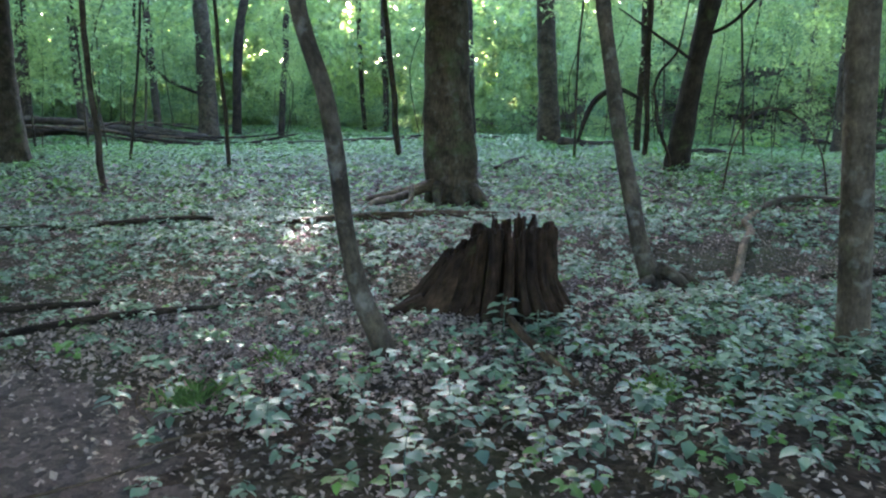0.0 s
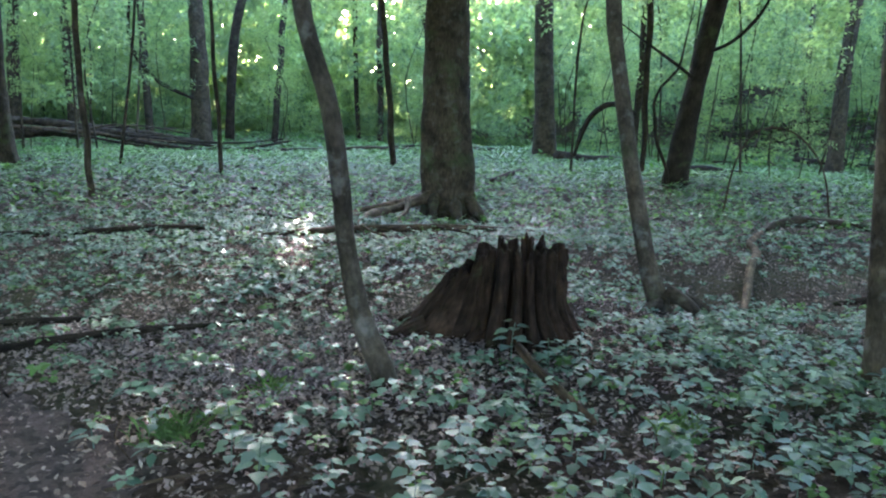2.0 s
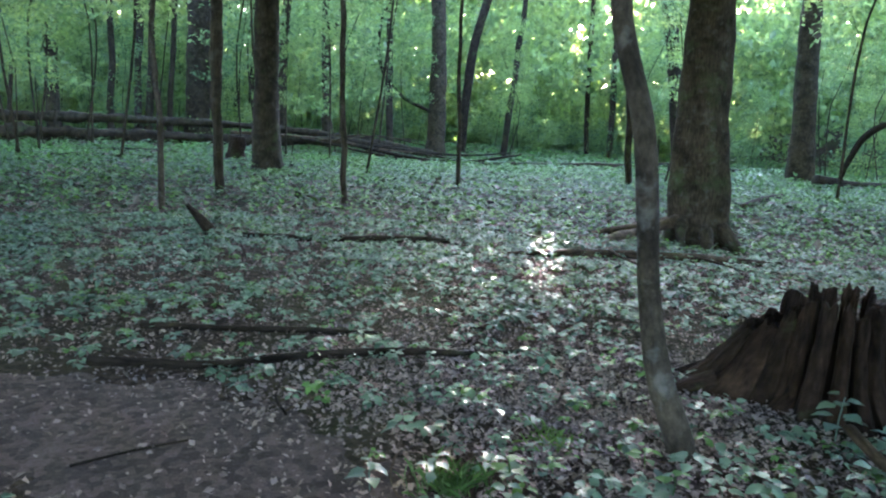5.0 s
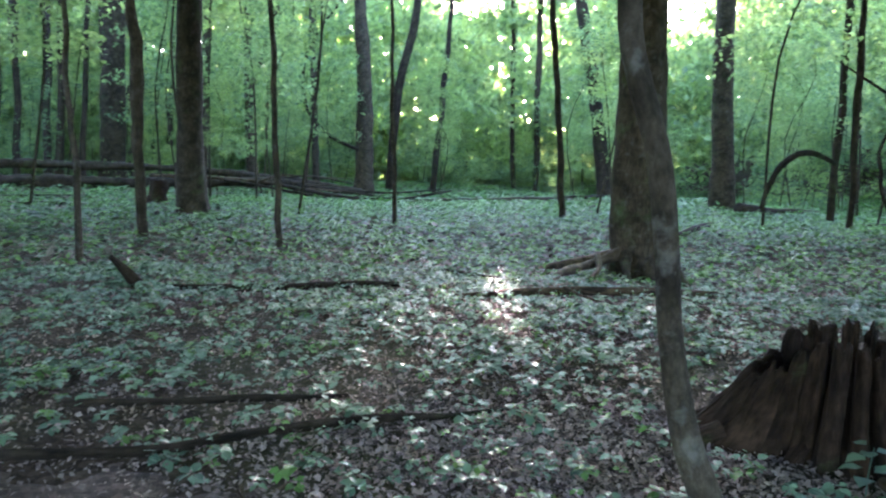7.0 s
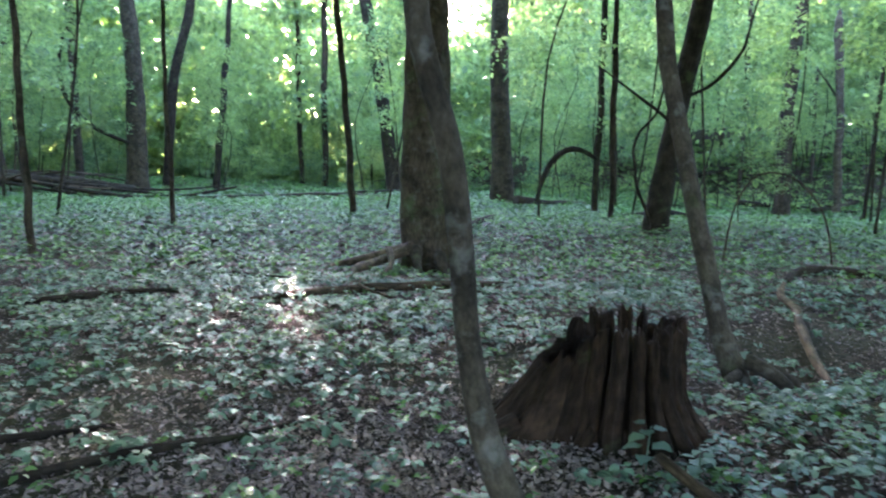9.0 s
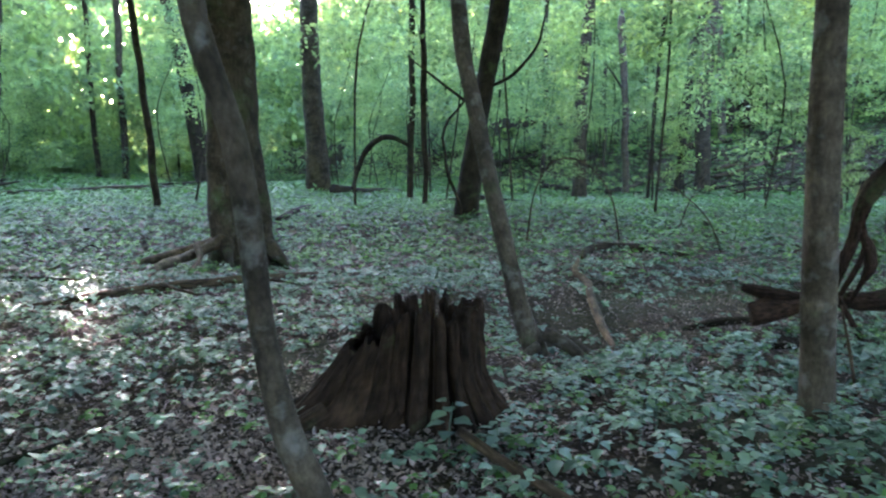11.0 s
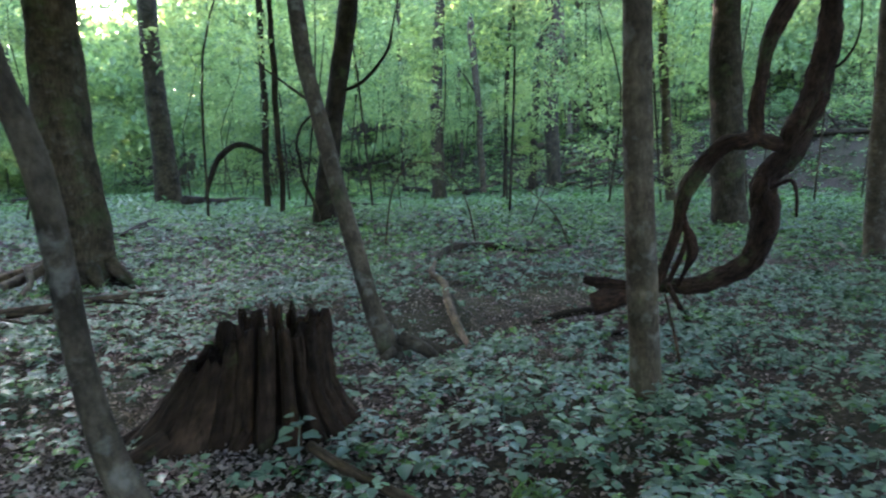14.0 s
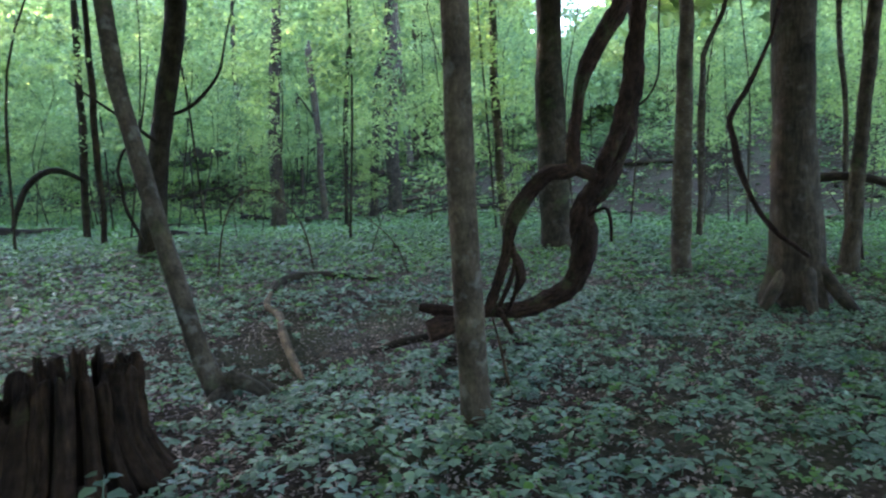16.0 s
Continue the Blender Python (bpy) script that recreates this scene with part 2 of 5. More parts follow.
def tube(points, sides=12, step=0.15, rough=0.08, flare=0.0, lobes=5, seed=0, origin=(0, 0, 0)):
    """A stem: rings along a path, knobbly, flared into root lobes at its foot, closed at both ends."""
    path = smooth_path(points, step)
    c, r = path[:, :3], path[:, 3]
    t = np.gradient(c, axis=0)
    t /= np.linalg.norm(t, axis=1)[:, None] + 1e-9
    ref = np.array([0.0, 1.0, 0.0]) if abs(t[0][1]) < 0.8 else np.array([1.0, 0, 0])
    length = np.concatenate([[0], np.cumsum(np.linalg.norm(np.diff(c, axis=0), axis=1))])
    ang = np.linspace(0, 2 * np.pi, sides, endpoint=False)
    rng = np.random.default_rng(seed)
    ph = rng.uniform(0, 6.28, 8)
    verts, along = [], []
    for i in range(len(c)):
        s = np.cross(t[i], ref)
        s /= np.linalg.norm(s)
        u = np.cross(s, t[i])
        ref = u
        h = length[i]
        wob = 1 + rough * (np.sin(2 * ang + ph[0] + 1.3 * h) * 0.5 + np.sin(3 * ang + ph[1] - 2.1 * h) * 0.4 + np.sin(5 * ang + ph[2] + 3.7 * h / max(r[0], 0.05) * 0.1) * 0.3)
        wob = wob * (1 + rough * 0.7 * math.sin(h * 4.7 + ph[3]) * math.sin(h * 1.9 + ph[4]))
        if rough > 0.15:
            wob = wob + rough * 0.5 * np.sin(7 * ang + ph[3] + 2.5 * math.sin(h * 9)) * math.sin(h * 17 + ph[2]) + rough * 0.35 * np.sin(ang + 11 * h + ph[1])
        if flare:
            k = flare * math.exp(-h / (2.2 * r[0]))
            wob = wob + k * (0.45 + 0.9 * np.maximum(0, np.cos(lobes * ang / 1.0 + ph[5])) ** 2)
        ring = c[i] + r[i] * wob[:, None] * (np.cos(ang)[:, None] * s + np.sin(ang)[:, None] * u)
        verts.append(ring)
        along.append(np.stack([r[i] * np.cos(ang) + ph[6], r[i] * np.sin(ang) + ph[7], np.full(sides, h)], 1))
    n = len(c)
    verts.append(c[[0, -1]])
    along.append(np.array([[ph[6], ph[7], 0], [ph[6], ph[7], length[-1]]]))
    verts = np.concatenate(verts) - np.asarray(origin, dtype=float)
    i, j = np.meshgrid(np.arange(n - 1), np.arange(sides), indexing="ij")
    a, b = i * sides + j, i * sides + (j + 1) % sides
    quads = np.stack([a, b, b + sides, a + sides], -1).reshape(-1, 4)
    tris = np.concatenate([quads[:, [0, 1, 2]], quads[:, [0, 2, 3]]])
    k = np.arange(sides)
    foot = np.stack([np.full(sides, n * sides), (k + 1) % sides, k], 1)
    top = (n - 1) * sides
    head = np.stack([np.full(sides, n * sides + 1), top + k, top + (k + 1) % sides], 1)
    return verts, np.concatenate([tris, foot, head]), np.concatenate(along)


def stem(name, points, mat, parent, label="", origin=None, **shape):
    o = tuple(parent.location) if origin is None else origin
    v, f, a = tube(points, origin=o, **shape)
    return part(name, mesh_of(name, v, f, mat, a), parent, label)


def leaf_mesh(base, yaw, pitch, roll, length, width, fine=True):
    """Many leaves at once. base: n x 3; the rest n each. Fine ones have six faces, folded on the midrib, coarse ones two."""
    n = len(base)
    if fine:
        shape = np.array([(0, 0, 0), (0.32, 0.5, 0.05), (0.32, -0.5, 0.05), (0.68, 0.34, 0.02), (0.68, -0.34, 0.02), (1, 0, -0.16), (0.45, 0, -0.03)])
        tri = np.array([(0, 6, 1), (0, 2, 6), (1, 6, 3), (2, 4, 6), (3, 6, 5), (4, 5, 6)])
    else:
        shape = np.array([(0, 0, 0), (0.45, 0.5, 0.06), (1, 0, -0.1), (0.45, -0.5, 0.06)])
        tri = np.array([(0, 2, 1), (0, 3, 2)])
    p = np.repeat(shape[None], n, 0) * np.stack([length, width, length], 1)[:, None, :]
    def turn(p, axis, a):
        i, j = [(1, 2), (2, 0), (0, 1)][axis]
        c, s = np.cos(a)[:, None], np.sin(a)[:, None]
        q = p.copy()
        q[:, :, i], q[:, :, j] = c * p[:, :, i] - s * p[:, :, j], s * p[:, :, i] + c * p[:, :, j]
        return q
    p = turn(turn(turn(p, 0, roll), 1, -pitch), 2, yaw) + base[:, None, :]
    k = len(shape)
    faces = (np.arange(n)[:, None, None] * k + tri[None]).reshape(-1, 3)
    return p.reshape(-1, 3), faces


# ---- the lie of the land ----
def bank_run(x, y):
    """How far a place lies up the wooded bank from its toe, level metres; negative on the flat."""
    return x * math.sin(radians(58)) + y * math.cos(radians(58)) - 41


def ground_z(x, y):
    """Height of the forest floor: almost level, a dip by the great tree, a wooded bank far ahead and to one side."""
    x, y = np.asarray(x, dtype=float), np.asarray(y, dtype=float)
    s = bank_run(x, y)
    bank = (9.0 + 7.0 * np.clip((x - y + 5) / 30, 0, 1)) * (1 - np.exp(-np.maximum(0, s) / 20.0)) * np.clip(s / 6, 0, 1)
    dip = -0.5 * np.exp(-((x - 0.3) ** 2 + (y - 15.8) ** 2) / 16.0)
    rise = 0.38 * np.exp(-((x - 6.5) ** 2 + (y - 18.5) ** 2) / 20.0)
    pit = -0.30 * np.exp(-((x - 2.7) ** 2 + (y - 7.3) ** 2) / 1.3) - 0.12 * np.exp(-((x - 4.6) ** 2 + (y - 8.4) ** 2) / 1.5) + 0.12 * np.exp(-((x - 5.6) ** 2 + (y - 10.9) ** 2) / 1.1)
    far = 0.25 * (np.sin(x * 0.21 + 1) * np.sin(y * 0.17 + 2)) * np.clip((np.hypot(x, y) - 12) / 15, 0, 1)
    near = 0.018 * np.sin(2.3 * x + 0.7 * y) * np.sin(1.9 * y - 0.8 * x + 1) + 0.012 * np.sin(5.1 * x + 2) * np.sin(4.3 * y)
    return bank + dip + rise + pit + far + near


PATH_LINE = [(-6.5, 2.6), (-3.6, 3.35), (-2.15, 3.25), (-1.55, 2.2), (-1.2, 0.4), (-0.4, -3.5)]


def path_off(x, y):
    """How far a place lies from the footpath's middle line."""
    best = np.full(np.shape(x), 99.0)
    for (ax, ay), (bx, by) in zip(PATH_LINE, PATH_LINE[1:]):
        u = np.clip(((x - ax) * (bx - ax) + (y - ay) * (by - ay)) / ((bx - ax) ** 2 + (by - ay) ** 2), 0, 1)
        best = np.minimum(best, np.hypot(x - ax - u * (bx - ax), y - ay - u * (by - ay)))
    return best


def sheet(name, xs, ys, lift=None):
    gx, gy = np.meshgrid(xs, ys)
    z = ground_z(gx, gy) + (lift(gx, gy) if lift else 0)
    v = np.stack([gx, gy, z], -1).reshape(-1, 3)
    w = len(xs)
    i, j = np.meshgrid(np.arange(len(ys) - 1), np.arange(w - 1), indexing="ij")
    a = (i * w + j).ravel()
    return v, np.stack([a, a + 1, a + w + 1, a + w], 1)


def spaced(inner, outer, fine_n, coarse_n):
    g = np.geomspace(inner, outer, coarse_n)
    return np.concatenate([-g[::-1], np.linspace(-inner, inner, fine_n)[1:-1], g])


v, f = sheet("ground", spaced(16, 1500, 160, 60), spaced(16, 1500, 160, 60) + 6)
ground = tagged(new("ground", mesh_of("ground", v, f, SOIL)), "damp brown forest floor with rotting leaves", "ground", kind="structure")

gx, gy = np.meshgrid(np.linspace(-7.5, 0.6, 130), np.linspace(-4.5, 4.6, 140))
edge = 0.66 + 0.16 * np.sin(3.1 * gx + 1) * np.sin(2.7 * gy) + 0.1 * np.sin(9 * gx + 4 * gy) + 0.1 * np.sin(17 * gx - 6 * gy) * np.sin(13 * gy + 5 * gx)
v = np.stack([gx, gy, ground_z(gx, gy) + 0.012 - 0.1 * np.clip((path_off(gx, gy) - edge) * 3, 0, 1)], -1).reshape(-1, 3)
i, j = np.meshgrid(np.arange(139), np.arange(129), indexing="ij")
a = (i * 130 + j).ravel()
f = np.stack([a, a + 1, a + 131, a + 130], 1)
near_path = (path_off(gx, gy) < edge + 0.3).ravel()
f = f[near_path[f].all(axis=1)]
tagged(new("footpath", mesh_of("footpath", v, f, TRODDEN)), "bare trodden footpath of grey-brown earth", "path", kind="structure")

# ---- crowns and saplings: leaf clumps built once, shared by many trees ----
def crown_mesh(name, seed, rx, rz, clumps, each, size, mat=CANOPY, flat=0.5):
    """A ragged crown of leaf clumps with gaps, centred on its own middle."""
    rng = np.random.default_rng(seed)
    c = rng.normal(size=(clumps, 3))
    c /= np.linalg.norm(c, axis=1)[:, None]
    c *= (rng.uniform(0.25, 1.0, clumps) ** 0.5)[:, None] * np.array([rx, rx, rz])
    spread = rng.uniform(0.12, 0.3, clumps) * rx
    base = np.repeat(c, each, 0) + rng.normal(size=(clumps * each, 3)) * np.repeat(spread, each)[:, None] * np.array([1, 1, flat])
    n = len(base)
    ln = size * rng.uniform(0.6, 1.3, n)
    v, f = leaf_mesh(base, rng.uniform(0, 6.28, n), rng.normal(-0.25, 0.4, n), rng.normal(0, 0.5, n), ln, ln * 0.62, fine=False)
    return mesh_of(name, v, f, mat, smooth=False)


def spray_mesh(name, seed, radius, height, layers, each, size):
    """A young tree's foliage: level sprays of leaves one above another round the stem, from z = 0 up."""
    rng = np.random.default_rng(seed)
    base = []
    for k in range(layers):
        z = height * (k + rng.uniform(0.1, 0.9)) / layers
        yaw, reach = rng.uniform(0, 6.28), radius * rng.uniform(0.5, 1.0) * (1.1 - 0.55 * z / height)
        n = each
        d = reach * rng.uniform(0.1, 1, n) ** 0.8
        side = rng.normal(0, 0.28, n) * reach
        p = np.stack([d * math.cos(yaw) - side * math.sin(yaw), d * math.sin(yaw) + side * math.cos(yaw), z + 0.1 * d + rng.normal(0, 0.07 * radius, n)], 1)
        base.append(p)
    base = np.concatenate(base)
    n = len(base)
    ln = size * rng.uniform(0.6, 1.35, n)
    v, f = leaf_mesh(base, rng.uniform(0, 6.28, n), rng.normal(-0.25, 0.45, n), rng.normal(0, 0.5, n), ln, ln * 0.6, fine=False)
    return mesh_of(name, v, f, CANOPY, smooth=False)


CROWNS = [crown_mesh("crown", 11 + k, 4.4, 3.2, 58, 24, 0.5) for k in range(4)]
DENSE_CROWNS = [crown_mesh("crown", 91 + k, 4.6, 3.0, 64, 44, 0.66) for k in range(3)]
TALL_SPRAYS = [spray_mesh("foliage", 71 + k, 3.3, 11.0, 26, 74, 0.28) for k in range(4)]
SPRAYS = [spray_mesh("foliage", 31 + k, 2.0, 5.0, 20, 90, 0.15) for k in range(5)]
LOW_SPRAYS = [spray_mesh("foliage", 51 + k, 1.6, 1.8, 12, 60, 0.19) for k in range(3)]
GLADE = Vector((-1.95, 10.7, 0.05))  # the middle of the patches that the low sun reaches


def in_sunway(x, y, z, r):
    """Whether a ball would stand in the one open lane through which the sun reaches the glade."""
    p = Vector((x, y, z)) - GLADE
    s = p.dot(SUN_DIR)
    return s > 0 and (p - s * SUN_DIR).length < r


def lane_blocked(x, y, low, high, r):
    """Whether foliage of radius r between two heights would shade the glade's open lane."""
    s = (y - GLADE.y) * math.cos(SUN_AZ) + (x - GLADE.x) * math.sin(SUN_AZ)
    side = abs((x - GLADE.x) * math.cos(SUN_AZ) - (y - GLADE.y) * math.sin(SUN_AZ))
    h = s * math.tan(SUN_EL)
    return s > 0 and side < r and low - 1 < h < high + 1


crown_rng = random.Random(5)


def tree(points, label, mat=BARK_BROWN, top=14.0, sides=12, flare=0.35, lobes=5, crown=1.0, name="tree", limbs=3, roots=(), rough=0.07, group="", step=0.2):
    """A standing tree: a stem through the points, carried on up to its top, with limbs and a leaf crown above."""
    rng = crown_rng
    (x0, y0, z0, r0), last = points[0], points[-1]
    g = float(ground_z(x0, y0))
    ob = thing(name, (x0, y0, g), label, "tree", group)
    bent = [points[0]]
    bow = random.Random(int(abs(x0 * 311 + y0 * 53)))
    for p, q in zip(points, points[1:]):
        if r0 < 0.24 and q[2] - p[2] > 0.6 and math.hypot(x0, y0) > 9:
            k = 0.015 + 0.012 * (q[2] - p[2])
            bent += [tuple(p[i] + (q[i] - p[i]) * u + (bow.uniform(-k, k) if i < 2 else 0) for i in range(4)) for u in (0.35, 0.7)]
        bent.append(q)
    run = [(x0 - 0.02, y0, min(g, z0) - 0.25, r0)] + bent
    prev = points[-2]
    lean = np.clip(np.array([last[0] - prev[0], last[1] - prev[1]]) / max(0.3, last[2] - prev[2]), -0.35, 0.35) * 0.5
    for k in (0.4, 0.75, 1.0):
        h = last[2] + (top - last[2]) * k
        run.append((last[0] + lean[0] * (h - last[2]) * (1 - 0.3 * k), last[1] + lean[1] * (h - last[2]) * (1 - 0.3 * k), h, max(0.012, last[3] * (1 - 0.78 * k))))
    seed = int(abs(x0 * 131 + y0 * 17)) + 3
    stem("trunk", run, mat, ob, sides=sides, rough=rough, flare=flare, lobes=lobes, seed=seed, step=step)
    tip = run[-1]
    for k in range(limbs):
        a, up = rng.uniform(0, 6.28), rng.uniform(0.55, 0.9)
        h = last[2] + (top - last[2]) * up
        bx, by = last[0] + lean[0] * (h - last[2]), last[1] + lean[1] * (h - last[2])
        reach = rng.uniform(1.2, 2.6) * crown
        r = max(0.012, last[3] * 0.42 * (1.1 - up * 0.5))
        stem("limb", [(bx, by, h, r), (bx + 0.5 * reach * math.cos(a), by + 0.5 * reach * math.sin(a), h + 0.45 * reach, r * 0.7), (bx + reach * math.cos(a + 0.2), by + reach * math.sin(a + 0.2), h + 1.1 * reach, r * 0.25)], mat, ob, sides=6, step=0.5, seed=k)
    for k, (pts, lab) in enumerate(roots):
        stem("root", pts, BARE_WOOD if lab else mat, ob, lab, sides=8, step=0.1, rough=0.15, seed=k + 9)
    if crown:
        near = math.hypot(x0, y0) < 24
        # near crowns, above the view, thickened to shade the floor; far ones let light in
        crown *= 1.45 if near else 0.28 if y0 > 0 else 1.0
        if in_sunway(tip[0], tip[1], tip[2], 4.0 * crown):
            crown *= 0.45
        c = part("crown", rng.choice(DENSE_CROWNS if near else CROWNS), ob, "green leaf crown")
        c.location = (tip[0] - x0, tip[1] - y0, tip[2] - g + 0.3)
        c.rotation_euler = (0, 0, rng.uniform(0, 6.28))
        c.scale = (crown, crown, crown * rng.uniform(0.8, 1.1))
    return ob


def twig(parent, pts, mat=DEAD_WOOD, label="", sides=6):
    return stem("branch", pts, mat, parent, label, sides=sides, step=0.12, rough=0.12, seed=4)


# ---- the trees near the path ----
tree([(-0.32, 4.28, 0.0, 0.072), (-0.47, 4.27, 0.41, 0.062), (-0.56, 4.26, 0.83, 0.055), (-0.60, 4.26, 1.20, 0.054), (-0.66, 4.25, 1.59, 0.056), (-0.77, 4.24, 1.94, 0.051), (-0.81, 4.24, 2.12, 0.049)],
     "slender leaning tree with smooth grey bark, bowed stem", BARK_GREY, 9, 16, 0.3, 4, 0.55, step=0.07)
tree([(2.16, 6.97, -0.26, 0.108), (2.03, 7.08, 0.19, 0.094), (1.91, 7.17, 0.75, 0.085), (1.80, 7.36, 1.41, 0.080), (1.72, 7.58, 2.09, 0.078), (1.67, 7.78, 2.67, 0.078)],
     "slender leaning tree with grey bark beside the stump", BARK_GREY, 10, 16, 0.35, 4, 0.6, step=0.08,
     roots=[([(2.18, 6.88, 0.02, 0.06), (2.27, 6.7, -0.03, 0.055), (2.34, 6.58, -0.1, 0.05), (2.4, 6.45, -0.28, 0.03)], ""), ([(2.2, 6.9, -0.05, 0.06), (2.4, 6.82, -0.05, 0.05), (2.62, 6.76, -0.2, 0.025)], ""), ([(2.1, 6.9, -0.1, 0.05), (1.96, 6.8, -0.12, 0.04), (1.84, 6.75, -0.22, 0.02)], "")])
tree([(2.68, 4.44, 0.03, 0.106), (2.60, 4.42, 0.84, 0.094), (2.52, 4.39, 1.53, 0.089), (2.46, 4.36, 2.17, 0.087)],
     "straight young tree with smooth grey-brown bark", BARK_GREY, 12, 18, 0.15, 4, 0.7, step=0.08, rough=0.05)
great = tree([(0.23, 15.07, -0.48, 0.60), (0.18, 15.07, 0.10, 0.54), (0.10, 15.07, 1.51, 0.483), (0.02, 15.07, 3.76, 0.435)],
     "great forest tree with a mossy foot and spreading roots", BARK_MOSSY, 19, 28, 0.24, 6, 1.1, limbs=5, step=0.12,
     roots=[([(-0.2, 14.7, 0.06, 0.12), (-0.62, 14.2, -0.08, 0.09), (-0.95, 13.4, -0.1, 0.07), (-1.2, 12.4, -0.06, 0.065), (-1.32, 11.5, -0.1, 0.03)], "pale bare root"),
            ([(-0.3, 14.9, 0.0, 0.13), (-0.95, 14.5, -0.14, 0.09), (-1.5, 14.0, -0.2, 0.06), (-1.9, 13.4, -0.32, 0.03)], "pale bare root"),
            ([(-0.62, 14.2, 0.05, 0.06), (-0.6, 13.5, -0.1, 0.05), (-0.75, 12.7, -0.17, 0.03)], "pale bare root"),
            ([(-0.1, 14.6, 0.0, 0.14), (-0.1, 14.1, -0.2, 0.08), (-0.05, 13.5, -0.42, 0.04)], ""),
            ([(0.62, 14.75, -0.05, 0.17), (0.85, 14.4, -0.28, 0.12), (1.0, 14.0, -0.5, 0.05)], ""),
            ([(0.3, 14.55, -0.1, 0.15), (0.38, 14.1, -0.3, 0.10), (0.45, 13.6, -0.48, 0.05)], "")])
tree([(4.56, 30.86, 0.13, 0.5), (4.43, 30.88, 2.30, 0.434), (4.23, 30.92, 5.19, 0.383), (4.16, 30.93, 7.79, 0.367)],
     "tall dark-barked tree with a flared foot", BARK_BROWN, 19, 18, 0.3, 4, 1.2, limbs=4)
leaner = tree([(5.75, 17.57, 0.39, 0.29), (5.94, 17.50, 2.03, 0.249), (6.14, 17.42, 3.65, 0.232), (6.41, 17.31, 5.37, 0.230)],
     "leaning dark-barked tree with a bent dead branch", BARK_DARK, 15, 16, 0.25, 4, 1.0)
twig(leaner, [(6.15, 17.3, 3.36, 0.05), (6.55, 17.1, 3.55, 0.042), (6.92, 16.95, 3.92, 0.038), (7.2, 16.8, 4.4, 0.032), (7.3, 16.75, 4.9, 0.026), (7.38, 16.7, 5.34, 0.022), (7.6, 16.6, 6.2, 0.015)], BARK_DARK)
twig(leaner, [(6.0, 17.4, 2.7, 0.05), (5.5, 17.2, 3.0, 0.04), (4.9, 17.1, 3.35, 0.03), (4.0, 17.0, 3.9, 0.015)], BARK_DARK)
YOUNG = "thin young tree with grey bark among low herbs"
tree([(-6.33, 13.26, 0.05, 0.067), (-6.39, 13.23, 1.40, 0.061), (-6.45, 13.21, 2.90, 0.055), (-6.47, 13.20, 3.78, 0.050), (-6.51, 13.18, 4.36, 0.050)], YOUNG, BARK_BROWN, 8, 8, 0.2, 4, 0.5)
tree([(-5.59, 18.59, 0.02, 0.058), (-5.67, 18.57, 2.16, 0.057), (-5.75, 18.55, 4.24, 0.049), (-5.79, 18.54, 5.59, 0.042)], YOUNG, BARK_BROWN, 9, 8, 0.2, 4, 0.5)
tree([(-1.52, 24.19, 0.2, 0.109), (-1.74, 24.19, 2.68, 0.104), (-1.96, 24.18, 4.78, 0.102), (-2.16, 24.17, 6.85, 0.09)], YOUNG, BARK_DARK, 12, 8, 0.2, 4, 0.6)
tree([(-10.49, 17.41, 0.04, 0.39), (-10.54, 17.38, 1.29, 0.345), (-10.56, 17.37, 3.36, 0.306), (-10.55, 17.37, 5.38, 0.295)], "stout brown-barked tree beside fallen logs", BARK_BROWN, 17, 18, 0.22, 5, 1.1)
tree([(-8.58, 12.50, 0.0, 0.091), (-8.62, 12.47, 1.32, 0.100), (-8.66, 12.44, 2.50, 0.106), (-8.64, 12.46, 3.56, 0.105), (-8.72, 12.41, 4.20, 0.08)], "crooked young tree with rough brown bark", BARK_BROWN, 9, 10, 0.2, 4, 0.6, rough=0.14)
tree([(-7.99, 10.08, 0.0, 0.049), (-7.99, 10.08, 1.33, 0.05), (-8.04, 10.04, 2.12, 0.042), (-8.08, 10.01, 3.64, 0.039)], YOUNG, BARK_GREY, 7, 8, 0.2, 4, 0.4)
tree([(1.64, 39.52, 0.0, 0.219), (1.40, 39.53, 4.53, 0.183), (1.26, 39.54, 7.44, 0.181)], "slim dark tree behind the great tree", BARK_DARK, 15, 8, 0.2, 4, 0.9)
tree([(0.34, 40.31, 0.0, 0.42), (-0.15, 40.33, 3.40, 0.36), (-0.9, 40.35, 7.6, 0.35), (-1.5, 40.38, 10.5, 0.32)], "leaning dark tree behind the great tree", BARK_DARK, 16, 10, 0.2, 4, 1.0)

# ---- the trees further off ----
FAR = "tall forest tree with dark brown bark further off"
tree([(-25.65, 35.18, 0.3, 0.682), (-25.58, 35.23, 5.34, 0.628), (-25.56, 35.24, 9.69, 0.620)], "stout old tree behind the fallen logs", BARK_BROWN, 19, 12, 0.2, 4, 1.3)
tree([(-29.33, 34.84, 0.2, 0.214), (-29.23, 34.92, 5.86, 0.196), (-29.17, 34.97, 9.67, 0.179)], FAR, BARK_BROWN, 15, 8, 0.2, 4, 1.0)
fork = tree([(-18.61, 37.10, 0.2, 0.277), (-18.75, 37.03, 5.63, 0.242), (-18.81, 37.00, 10.02, 0.179)], "forked forest tree with brown bark", BARK_BROWN, 16, 8, 0.2, 4, 1.0)
twig(fork, [(-18.7, 37.05, 5.0, 0.16), (-17.97, 37.41, 7.76, 0.136), (-17.40, 37.69, 10.16, 0.121), (-17.0, 37.8, 13, 0.06)], BARK_BROWN)
